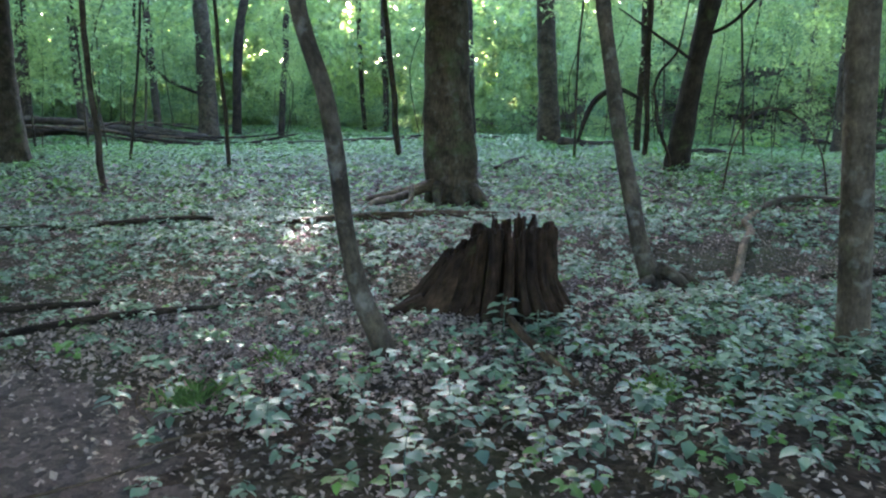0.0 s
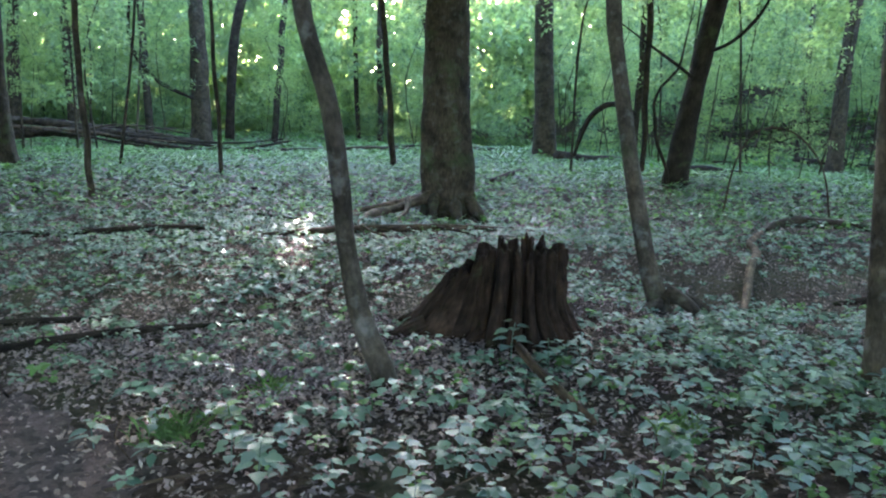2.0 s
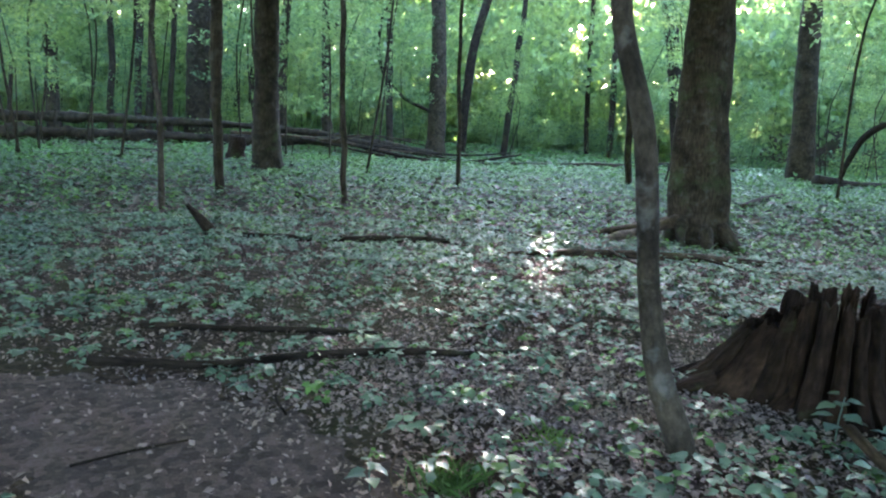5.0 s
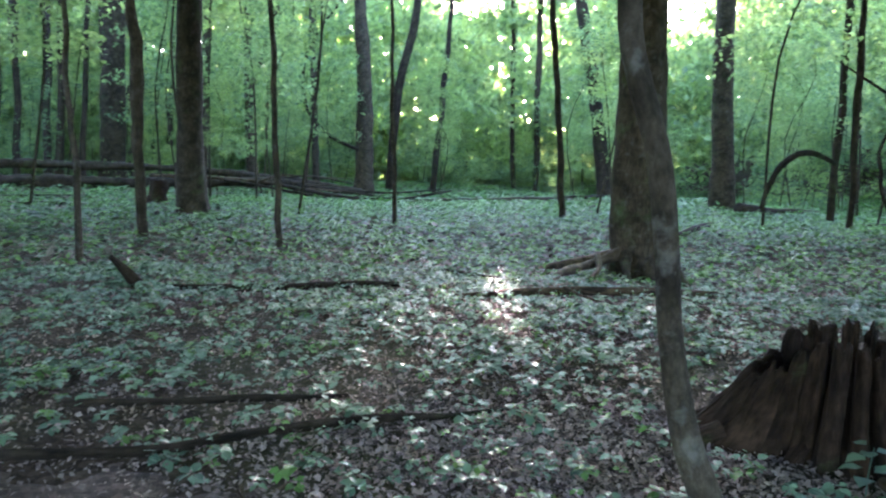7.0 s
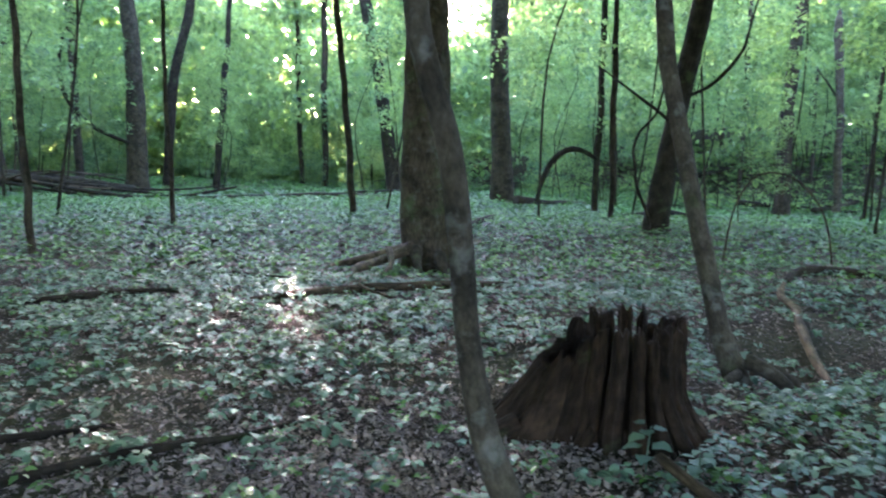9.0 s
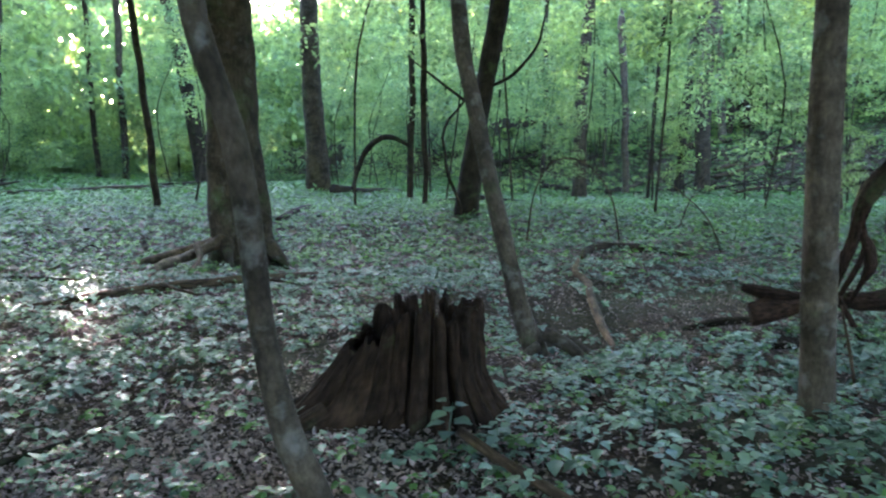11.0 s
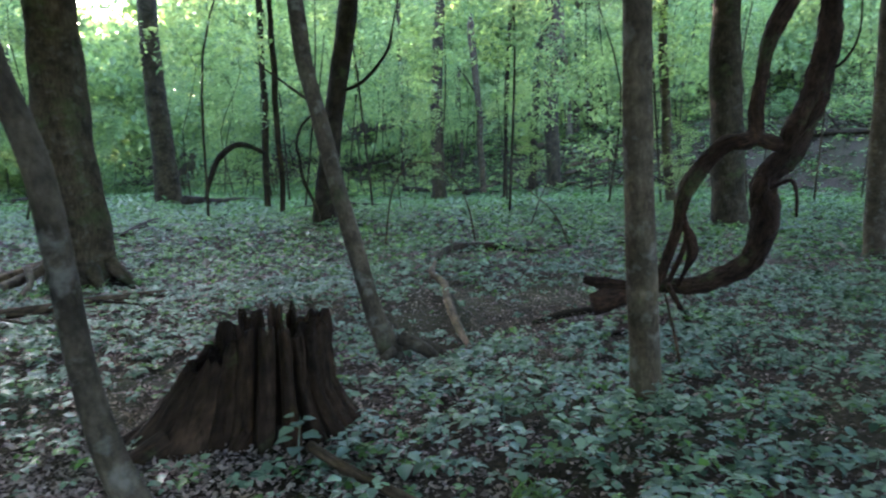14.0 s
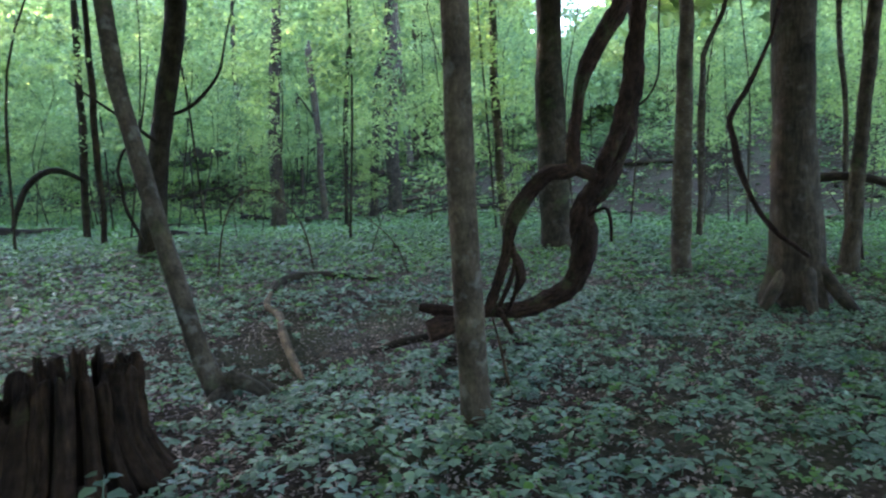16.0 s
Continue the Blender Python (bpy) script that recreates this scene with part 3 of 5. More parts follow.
vined = tree([(-13.52, 41.28, 0.2, 0.58), (-13.62, 41.25, 6.18, 0.458), (-13.95, 41.14, 10.92, 0.355)], "tall tree with a looping vine at its side", BARK_BROWN, 18, 10, 0.2, 4, 1.2)
stem("vine", [(-13.75, 40.7, 2.42, 0.1), (-15.23, 39.9, 3.15, 0.11), (-16.29, 39.6, 4.37, 0.115), (-16.69, 39.5, 5.91, 0.1), (-16.33, 39.6, 8.09, 0.09), (-14.74, 40.1, 10.62, 0.08), (-13.9, 41.0, 13, 0.06)], BARK_DARK, vined, "dark looping vine", sides=6, step=0.3)
tree([(-12.63, 43.62, 0.2, 0.279), (-12.24, 43.73, 6.16, 0.290), (-11.50, 43.93, 9.55, 0.264), (-11.23, 44.01, 11.55, 0.238)], FAR, BARK_DARK, 16, 8, 0.2, 4, 1.0)
tree([(-9.6, 42.32, 0.2, 0.201), (-9.17, 42.39, 6.37, 0.181), (-8.95, 42.44, 9.26, 0.147), (-8.85, 42.46, 11.16, 0.130)], FAR, BARK_DARK, 14, 8, 0.2, 4, 0.8)
tree([(-4.1, 51.09, 0.2, 0.217), (-4.26, 51.09, 9.36, 0.213), (-4.33, 51.08, 13.11, 0.192)], FAR, BARK_DARK, 17, 8, 0.2, 4, 0.6)
tree([(-5.84, 52.97, 0.2, 0.185), (-6.22, 52.93, 8.45, 0.162), (-6.44, 52.91, 13.55, 0.140)], FAR, BARK_DARK, 17, 8, 0.2, 4, 0.6)
tree([(-18.31, 45.95, 0.2, 0.263), (-18.55, 45.86, 6.69, 0.241), (-18.71, 45.80, 12.05, 0.219)], FAR, BARK_BROWN, 17, 8, 0.2, 4, 1.0)
tree([(-27.74, 30.92, 0.2, 0.164), (-27.68, 30.97, 5.34, 0.161), (-27.63, 31.01, 8.74, 0.146)], FAR, BARK_BROWN, 14, 8, 0.2, 4, 0.8)
post = tree([(7.3, 27.0, 0.3, 0.132), (7.36, 27.0, 3.77, 0.128), (7.3, 27.0, 6.6, 0.118), (7.28, 27.0, 7.39, 0.11)], "slim dark tree holding an arched dead branch", BARK_DARK, 13, 8, 0.2, 4, 0.8)
twig(post, [(5.0, 26.65, 0.5, 0.07), (5.17, 26.65, 1.16, 0.085), (5.47, 26.58, 1.9, 0.1), (5.96, 26.5, 2.36, 0.11), (6.55, 26.7, 2.4, 0.095), (7.25, 26.9, 2.1, 0.07)], BARK_DARK, "arched dead branch", 8)
tree([(6.25, 22.18, 0.41, 0.087), (6.18, 22.21, 2.98, 0.098), (6.14, 22.22, 4.99, 0.096), (6.10, 22.23, 6.30, 0.084)], YOUNG, BARK_DARK, 11, 8, 0.2, 4, 0.6)
tree([(5.45, 17.19, 0.4, 0.041), (5.09, 17.30, 1.48, 0.040), (5.01, 17.33, 2.14, 0.038), (5.13, 17.28, 2.54, 0.036), (5.44, 17.16, 2.93, 0.03)], "bent thin sapling beside a leaning tree", BARK_DARK, 4.6, 6, 0.1, 3, 0, name="sapling", limbs=0)
tree([(18.06, 32.63, 0.70, 0.363), (18.00, 32.66, 3.97, 0.315), (18.08, 32.61, 7.31, 0.283), (18.21, 32.53, 9.49, 0.252)], FAR, BARK_BROWN, 19, 10, 0.2, 4, 1.2)
snag = tree([(22.03, 34.36, 0.0, 0.206), (21.89, 34.45, 4.20, 0.187), (21.62, 34.64, 7.55, 0.200), (21.51, 34.71, 9.30, 0.205)], "dead tree with a broken-off top", BARK_GREY, 9.9, 8, 0.2, 4, 0, name="dead_tree", limbs=0)
twig(snag, [(21.7, 34.6, 5.6, 0.06), (21.3, 34.9, 6.4, 0.05), (20.8, 35.0, 7.0, 0.03)], BARK_DARK)
tree([(20.88, 30.79, 0.44, 0.086), (20.95, 30.73, 3.96, 0.099), (21.09, 30.64, 7.80, 0.094), (21.16, 30.58, 9.41, 0.083)], FAR, BARK_DARK, 15, 8, 0.2, 4, 0.7)
tree([(24.74, 33.46, 0.0, 0.223), (24.90, 33.33, 4.24, 0.236), (25.08, 33.18, 7.91, 0.254), (25.49, 32.86, 10.28, 0.236)], "leaning forest tree with dark bark", BARK_DARK, 16, 8, 0.2, 4, 1.0)
tree([(27.67, 34.90, 0.6, 0.440), (27.50, 35.04, 5.08, 0.430), (27.56, 34.99, 8.98, 0.420), (27.58, 34.98, 10.90, 0.395)], FAR, BARK_BROWN, 18, 10, 0.2, 4, 1.1)
tree([(33.69, 40.27, 3.0, 0.277), (33.34, 40.58, 8.78, 0.270), (33.09, 40.80, 12.58, 0.262)], "pale-barked tree on the wooded bank", BARK_PALE, 18, 8, 0.2, 4, 0.9)
tree([(37.05, 41.26, 4.2, 0.784), (36.72, 41.57, 10.72, 0.734), (36.73, 41.56, 13.08, 0.730)], "stout dark tree on the wooded bank", BARK_DARK, 22, 10, 0.2, 4, 1.3)
tree([(17.71, 17.24, 0.0, 0.179), (17.56, 17.40, 3.09, 0.159), (17.46, 17.52, 6.51, 0.139)], YOUNG, BARK_GREY, 13, 10, 0.2, 4, 0.8)
tree([(13.78, 12.09, 0.0, 0.41), (13.71, 12.19, 2.04, 0.369), (13.66, 12.26, 3.90, 0.345), (13.65, 12.28, 5.12, 0.324)], "stout straight tree with grey-brown bark", BARK_BROWN, 18, 18, 0.2, 5, 1.1)
tree([(21.88, 43.65, 2.0, 0.152), (21.83, 43.68, 8.41, 0.150), (21.80, 43.70, 12.02, 0.148)], FAR, BARK_BROWN, 16, 8, 0.2, 4, 0.8)
tree([(26.37, 43.33, 2.0, 0.118), (26.25, 43.40, 8.29, 0.136)], "dead pole on the wooded bank", BARK_BROWN, 8.6, 8, 0.2, 4, 0, name="dead_tree", limbs=1)
tree([(11.03, 7.33, 0.0, 0.19), (11.02, 7.35, 1.40, 0.165), (11.03, 7.33, 3.35, 0.137), (11.03, 7.32, 4.78, 0.126)], "straight tree with weathered grey bark", BARK_GREY, 13, 12, 0.2, 4, 0.8)
tree([(18.40, 10.65, 0.0, 0.096), (18.39, 10.65, 3.63, 0.094), (18.42, 10.61, 5.17, 0.078), (18.63, 10.17, 6.34, 0.069)], YOUNG, BARK_GREY, 9, 8, 0.2, 4, 0.6)
butt = tree([(8.94, 4.68, 0.0, 0.37), (8.94, 4.68, 0.70, 0.305), (8.92, 4.74, 1.79, 0.28), (8.92, 4.76, 2.85, 0.265), (8.91, 4.78, 3.91, 0.263)], "stout old tree with buttress roots and a climbing vine", BARK_BROWN, 17, 22, 0.45, 6, 1.1, step=0.1,
     roots=[([(8.75, 4.5, 0.5, 0.1), (8.5, 4.35, 0.2, 0.08), (8.25, 4.2, -0.05, 0.04)], ""), ([(8.9, 4.4, 0.55, 0.1), (8.8, 4.1, 0.22, 0.085), (8.72, 3.8, -0.05, 0.04)], ""), ([(8.7, 4.75, 0.45, 0.1), (8.4, 4.8, 0.18, 0.08), (8.15, 4.85, -0.05, 0.04)], "")])
stem("vine", [(8.7, 4.45, 0.7, 0.03), (8.4, 4.72, 1.0, 0.034), (8.28, 4.92, 1.3, 0.036), (8.22, 5.1, 1.75, 0.036), (8.2, 5.2, 2.15, 0.034), (8.2, 5.26, 2.4, 0.036), (8.25, 5.1, 2.74, 0.03), (8.38, 4.95, 3.16, 0.03), (8.45, 4.83, 3.54, 0.028), (8.6, 4.72, 4.6, 0.025)], VINE_BARK, butt, "dark climbing vine", sides=8, step=0.06, rough=0.28)
tree([(12.75, 5.19, 0.0, 0.18), (12.77, 5.10, 1.36, 0.125), (12.80, 5.03, 2.96, 0.113), (12.83, 4.92, 4.60, 0.112)], "slender tree behind an old buttressed tree", BARK_BROWN, 11, 12, 0.3, 4, 0.7)
tree([(23.39, 8.31, 0.0, 0.09), (23.35, 8.43, 2.90, 0.086), (23.27, 8.72, 7.14, 0.085)], YOUNG, BARK_GREY, 11, 8, 0.2, 4, 0.6)

# an arching thin shoot
shoot = thing("arched_shoot", (5.22, 13.26, float(ground_z(5.22, 13.26))), "thin dead shoot arching over low herbs", "shoot")
stem("shoot", [(5.22, 13.26, -0.05, 0.018), (5.36, 13.21, 1.05, 0.018), (5.67, 13.08, 1.61, 0.017), (6.19, 12.88, 1.57, 0.016), (6.66, 12.70, 0.99, 0.015), (6.88, 12.61, -0.02, 0.014)], DEAD_WOOD, shoot, sides=6, step=0.15)
for pts in ([(9.4, 14.2, -0.05, 0.014), (9.6, 14.1, 0.7, 0.013), (10.0, 14.0, 1.5, 0.008)], [(8.2, 11.4, -0.05, 0.013), (8.0, 11.6, 0.6, 0.012), (7.5, 11.9, 1.15, 0.01), (7.1, 12.2, 1.4, 0.006)], [(3.4, 4.75, -0.03, 0.012), (3.36, 4.8, 0.3, 0.012), (3.3, 4.85, 0.62, 0.007)]):
    dead = thing("dead_shoot", (pts[0][0], pts[0][1], float(ground_z(pts[0][0], pts[0][1]))), "thin bare dead shoot among herbs", "shoot")
    stem("shoot", pts, DEAD_WOOD, dead, sides=6, step=0.1)

# ---- the rotten stump ----
def stump():
    cx, cy = 0.53, 5.42
    ob = thing("tree_stump", (cx, cy, float(ground_z(cx, cy))), "rotten dark brown tree stump with a jagged hollow top", "stump")
    rng = np.random.default_rng(8)

    def radius(a, z):
        away = math.atan2(math.sin(a - math.pi), math.cos(a - math.pi))
        spur = 0.45 * math.exp(-(away / 0.5) ** 2) * max(0.0, 1 - z / 0.64) ** 0.95
        front = math.atan2(math.sin(a + 1.2), math.cos(a + 1.2))
        toe = 0.10 * math.exp(-(front / 0.5) ** 2) * max(0.0, 1 - z / 0.35) ** 1.5
        side = math.atan2(math.sin(a + 0.25), math.cos(a + 0.25))
        flare = 0.09 * math.exp(-(side / 0.55) ** 2) * max(0.0, 1 - z / 0.3) ** 2
        return 0.315 + flare + 0.085 * math.exp(-z / 0.16) + 0.02 * (0.7 - z) + spur + toe

    cuts = [0.0]
    while cuts[-1] < 2 * math.pi - 0.2:
        cuts.append(cuts[-1] + rng.uniform(0.2, 0.42))
    cuts[-1] = 2 * math.pi
    for a0, a1 in zip(cuts, cuts[1:]):
        mid = (a0 + a1) / 2
        away = abs(math.atan2(math.sin(mid - math.pi), math.cos(mid - math.pi)))
        tall = 0.66 + rng.uniform(-0.06, 0.045) - 0.20 * math.exp(-(away / 0.5) ** 2) - 0.05 * math.exp(-(away / 1.1) ** 2)
        gap = rng.uniform(0.028, 0.05) if away > 1.0 else 0.004
        cols, rows, deep = 7, 20, rng.uniform(0.0, 0.02)
        verts, along = [], []
        for side in (0, 1):
            for i in range(rows + 1):
                for k in range(cols + 1):
                    u = k / cols
                    notch = 0.03 * math.sin(u * 9 + mid * 7) * math.sin(u * 17 + mid) + 0.018 * math.sin(u * 31 + mid * 3) - 0.03 * (2 * u - 1) ** 4
                    z = -0.08 + (tall + 0.08 + notch * (1 if i == rows else i / rows)) * i / rows
                    lean = 0.5 + (u - 0.5) * (1 - 0.05 * (i / rows) ** 2)
                    a = a0 + gap + (a1 - a0 - 2 * gap) * lean + 0.035 * math.sin(5 * z + mid * 4)
                    bulge = (0.05 if away > 0.9 else 0.012) * math.sin(math.pi * u) ** 0.7 + 0.010 * math.sin(u * 17 + z * 3 + mid * 11) + 0.006 * math.sin(z * 31 + u * 7 + mid)
                    r = radius(a, max(0, z)) - deep + bulge - (0.075 if side else 0) * (1 - 0.4 * i / rows)
                    verts.append((r * math.cos(a), r * math.sin(a), z))
                    along.append((a * 0.33 + side * 2, mid, z))
        w, half = cols + 1, (rows + 1) * (cols + 1)
        faces = []
        for i in range(rows):
            for k in range(cols):
                p = i * w + k
                faces.append((p, p + 1, p + w + 1, p + w))
                faces.append((half + p, half + p + w, half + p + w + 1, half + p + 1))
            p = i * w
            faces.append((p, p + w, half + p + w, half + p))
            p += cols
            faces.append((p, half + p, half + p + w, p + w))
        for k in range(cols):
            p = rows * w + k
            faces.append((p, p + 1, half + p + 1, half + p))
        part("wood_rib", mesh_of("wood_rib", verts, faces, ROTTEN, along), ob)
    # crumbling core inside, lower than the ribs
    n, rings = 48, 12
    verts, along = [], []
    for i in range(rings + 1):
        for k in range(n):
            a = 2 * math.pi * k / n
            z = -0.1 + (0.6 - 0.3 * math.exp(-(math.atan2(math.sin(a - math.pi), math.cos(a - math.pi)) / 0.9) ** 2)) * i / rings
            r = max(0.05, radius(a, max(0, z)) - 0.06 + 0.012 * math.sin(7 * a + 9 * z))
            if z > 0.3:
                r = min(r, 0.29)
            verts.append((r * math.cos(a), r * math.sin(a), z - 0.25 * (i == rings)))
            along.append((a, r, z))
    verts.append((0, 0, 0.2))
    along.append((0, 0, 0))
    faces = [(i * n + k, i * n + (k + 1) % n, (i + 1) * n + (k + 1) % n) for i in range(rings) for k in range(n)]
    faces += [(i * n + k, (i + 1) * n + (k + 1) % n, (i + 1) * n + k) for i in range(rings) for k in range(n)]
    faces += [(rings * n + k, rings * n + (k + 1) % n, len(verts) - 1) for k in range(n)]
    part("core", mesh_of("core", verts, faces, ROTTEN_CORE, along), ob, "crumbling dark core")
    for k, (a, ln, r) in enumerate([(3.35, 0.42, 0.07), (2.95, 0.3, 0.06), (-0.25, 0.16, 0.05), (-1.0, 0.2, 0.05), (-1.75, 0.18, 0.05), (-2.35, 0.25, 0.06)]):
        r0 = radius(a, 0.05) - 0.08
        pts = [(cx + (r0 + s * ln) * math.cos(a), cy + (r0 + s * ln) * math.sin(a), 0.10 - 0.16 * s, r * (1 - 0.5 * s)) for s in (0, 0.5, 1)]
        stem("root", pts, ROTTEN, ob, sides=8, step=0.05, rough=0.15, seed=k, origin=(cx, cy, ob.location.z))
    return ob


stump()

# ---- the bent vine that lies on the ground and climbs ----
vine = thing("wild_vine", (4.44, 6.6, 0.0), "massive dark twisted vine, lying on the ground and climbing", "vine")
stem("stem", [(4.32, 6.82, 0.37, 0.04), (4.58, 6.59, 0.30, 0.084), (4.93, 6.26, 0.31, 0.074), (5.24, 5.97, 0.36, 0.084), (5.50, 5.73, 0.56, 0.090), (5.61, 5.63, 0.89, 0.105), (5.60, 5.63, 1.37, 0.126), (5.74, 5.51, 1.66, 0.126), (5.87, 5.39, 2.07, 0.132), (5.96, 5.31, 2.53, 0.111), (6.00, 5.27, 3.05, 0.099), (6.01, 5.25, 3.51, 0.1), (6.2, 5.2, 5.0, 0.08), (6.8, 5.0, 8.0, 0.06), (7.8, 4.9, 11.5, 0.04)], VINE_BARK, vine, "thick reddish-brown bent stem", sides=16, step=0.03, rough=0.25, seed=5)
stem("stem", [(4.83, 6.32, 0.30, 0.055), (4.95, 6.19, 0.79, 0.063), (5.01, 6.13, 1.21, 0.065), (5.11, 6.02, 1.50, 0.070), (5.27, 5.84, 1.73, 0.078), (5.43, 5.67, 1.79, 0.064), (5.45, 5.65, 2.13, 0.064), (5.49, 5.61, 2.59, 0.069), (5.56, 5.53, 2.92, 0.078), (5.68, 5.40, 3.20, 0.084), (5.77, 5.30, 3.47, 0.086), (6.05, 5.2, 5.0, 0.06), (6.6, 5.0, 8.0, 0.04)], VINE_BARK, vine, "thinner dark stem with a kink", sides=14, step=0.03, rough=0.25, seed=6)
stem("stub", [(4.30, 6.66, 0.12, 0.095), (4.40, 6.6, 0.15, 0.11), (4.52, 6.52, 0.19, 0.1), (4.66, 6.42, 0.24, 0.075), (4.8, 6.36, 0.28, 0.05)], VINE_BARK, vine, "knotted stub", sides=12, step=0.04, rough=0.2, seed=7)
stem("strand", [(4.9, 6.2, 0.36, 0.022), (4.95, 6.1, 0.62, 0.03), (5.0, 6.07, 0.85, 0.028), (4.98, 6.12, 1.15, 0.02)], VINE_BARK, vine, sides=8, step=0.05, rough=0.2, seed=8)
stem("strand", [(4.88, 6.2, 0.34, 0.03), (4.86, 6.0, 0.12, 0.028), (4.9, 5.9, -0.05, 0.025)], VINE_BARK, vine, sides=8, step=0.05, rough=0.2, seed=9)
stem("twig", [(5.58, 5.58, 1.30, 0.02), (5.68, 5.42, 1.38, 0.021), (5.70, 5.37, 1.25, 0.022), (5.70, 5.36, 1.03, 0.016)], VINE_BARK, vine, "hooked dead twig", sides=6, step=0.04, seed=10)
stem("burl", [(5.36, 5.75, 1.76, 0.05), (5.47, 5.66, 1.79, 0.085), (5.56, 5.6, 1.76, 0.1), (5.66, 5.55, 1.72, 0.095), (5.74, 5.5, 1.74, 0.06)], VINE_BARK, vine, "knotted bridge between two stems", sides=14, step=0.03, rough=0.3, seed=21)
stem("burl", [(5.52, 5.72, 1.12, 0.03), (5.53, 5.68, 1.25, 0.075), (5.55, 5.64, 1.38, 0.08), (5.58, 5.6, 1.5, 0.03)], VINE_BARK, vine, sides=12, step=0.03, rough=0.3, seed=22)
stem("burl", [(5.76, 5.43, 1.8, 0.04), (5.83, 5.36, 1.95, 0.085), (5.9, 5.32, 2.1, 0.08), (5.96, 5.28, 2.25, 0.03)], VINE_BARK, vine, sides=12, step=0.03, rough=0.3, seed=23)
stem("strand", [(4.97, 6.14, 1.0, 0.02), (5.03, 6.05, 0.82, 0.045), (5.03, 6.02, 0.64, 0.04), (4.97, 6.06, 0.48, 0.018), (4.93, 6.1, 0.33, 0.02)], VINE_BARK, vine, "split hanging strand of bark", sides=8, step=0.04, rough=0.3, seed=24)
stem("strand", [(5.95, 5.28, 2.4, 0.02), (6.04, 5.16, 2.5, 0.014), (6.12, 5.08, 2.75, 0.012), (6.12, 5.08, 3.3, 0.01), (6.16, 5.06, 4.2, 0.008)], VINE_BARK, vine, sides=6, step=0.06, rough=0.2, seed=25)
stem("stub", [(5.0, 6.1, 1.3, 0.03), (5.3, 5.86, 1.68, 0.02)], VINE_BARK, vine, sides=6, step=0.05, seed=12)


# ---- logs and sticks on the floor ----
def log(points, label, mat=DEAD_WOOD, name="log", category="log", sides=10, step=0.1, branches=(), rough=0.14, sink=0.0):
    x, y = points[0][0], points[0][1]
    ob = thing(name, (x, y, float(ground_z(x, y))), label, category)
    pts = [(a, b, c - sink, r) for a, b, c, r in points]
    stem("wood", pts, mat, ob, sides=sides, step=step, rough=0.24 if name == "fallen_log" else rough, seed=int(abs(x * 91 + y * 7)))
    for k, b in enumerate(branches):
        stem("branch", b, mat, ob, sides=6, step=step, rough=0.15, seed=k)
    return ob


def lying(points, lift=0.7):
    """Lays x, y, radius on the ground."""
    return [(x, y, float(ground_z(x, y)) + lift * r, r) for x, y, r in points]


log(lying([(-3.71, 4.07, 0.034), (-3.04, 4.33, 0.028), (-2.68, 4.59, 0.03), (-2.36, 4.83, 0.03), (-1.97, 5.10, 0.029), (-1.66, 5.24, 0.023), (-1.35, 5.57, 0.014)], 1.7), "long thin dead branch half sunk in leaves", BARK_DARK, "fallen_branch", "branch", 8)
log(lying([(-3.9, 4.75, 0.028), (-3.24, 5.04, 0.027), (-2.92, 5.21, 0.027), (-2.61, 5.40, 0.02), (-2.41, 5.58, 0.012)], 1.7), "thin dead branch lying among leaves", BARK_DARK, "fallen_branch", "branch", 8)
log(lying([(-5.6, 8.6, 0.035), (-4.91, 8.80, 0.045), (-4.40, 9.01, 0.055), (-3.63, 9.68, 0.05), (-3.2, 9.9, 0.03)], 0.9), "dark rotting log among low herbs", BARK_DARK)
log([(-6.04, 8.66, -0.03, 0.085), (-6.16, 8.57, 0.18, 0.067), (-6.31, 8.47, 0.38, 0.03)], "dark broken stub poking out of the ground", BARK_DARK, "broken_stub", "stub", 10, 0.05)
log(lying([(-2.27, 9.32, 0.03), (-1.93, 9.58, 0.045), (-1.13, 10.36, 0.055), (0.0, 10.65, 0.058), (0.84, 11.35, 0.045), (1.2, 11.7, 0.03)], 1.2), "long rotting log before the great tree", DEAD_WOOD,
    branches=[[(-1.1, 10.3, 0.05, 0.03), (-0.9, 9.9, 0.03, 0.02), (-0.7, 9.6, 0.02, 0.012)], [(0.0, 10.6, 0.02, 0.025), (0.3, 10.2, 0.03, 0.018), (0.5, 9.9, 0.02, 0.01)]])
log(lying([(-3.3, 12.0, 0.04), (-2.3, 11.4, 0.05), (-1.7, 11.1, 0.035)], 0.8), "dark rotting branch in a sunlit patch", BARK_DARK, "fallen_branch", "branch")
log(lying([(1.5, 20.01, 0.10), (2.1, 21.3, 0.11), (2.75, 22.93, 0.1)], 1.2), "short dark log among low herbs", BARK_DARK)
log(lying([(4.7, 28.6, 0.26), (5.72, 29.29, 0.17), (7.4, 31.0, 0.14), (9.12, 33.49, 0.08)], 1.0), "mossy log at the foot of a tall tree", BARK_DARK, step=0.3)
log(lying([(7.6, 24.5, 0.1), (9.2, 25.0, 0.17), (10.2, 25.2, 0.12), (12.0, 25.6, 0.05)], 1.2), "dark log lying in green herbs", BARK_DARK, step=0.3)
log([(0.49, 4.70, 0.13, 0.026), (0.56, 4.40, 0.10, 0.028), (0.64, 4.16, 0.08, 0.027), (0.77, 3.74, 0.045, 0.025)], "bare grey-brown stick lying before the stump", DEAD_WOOD, "stick", "stick", 10, 0.05)
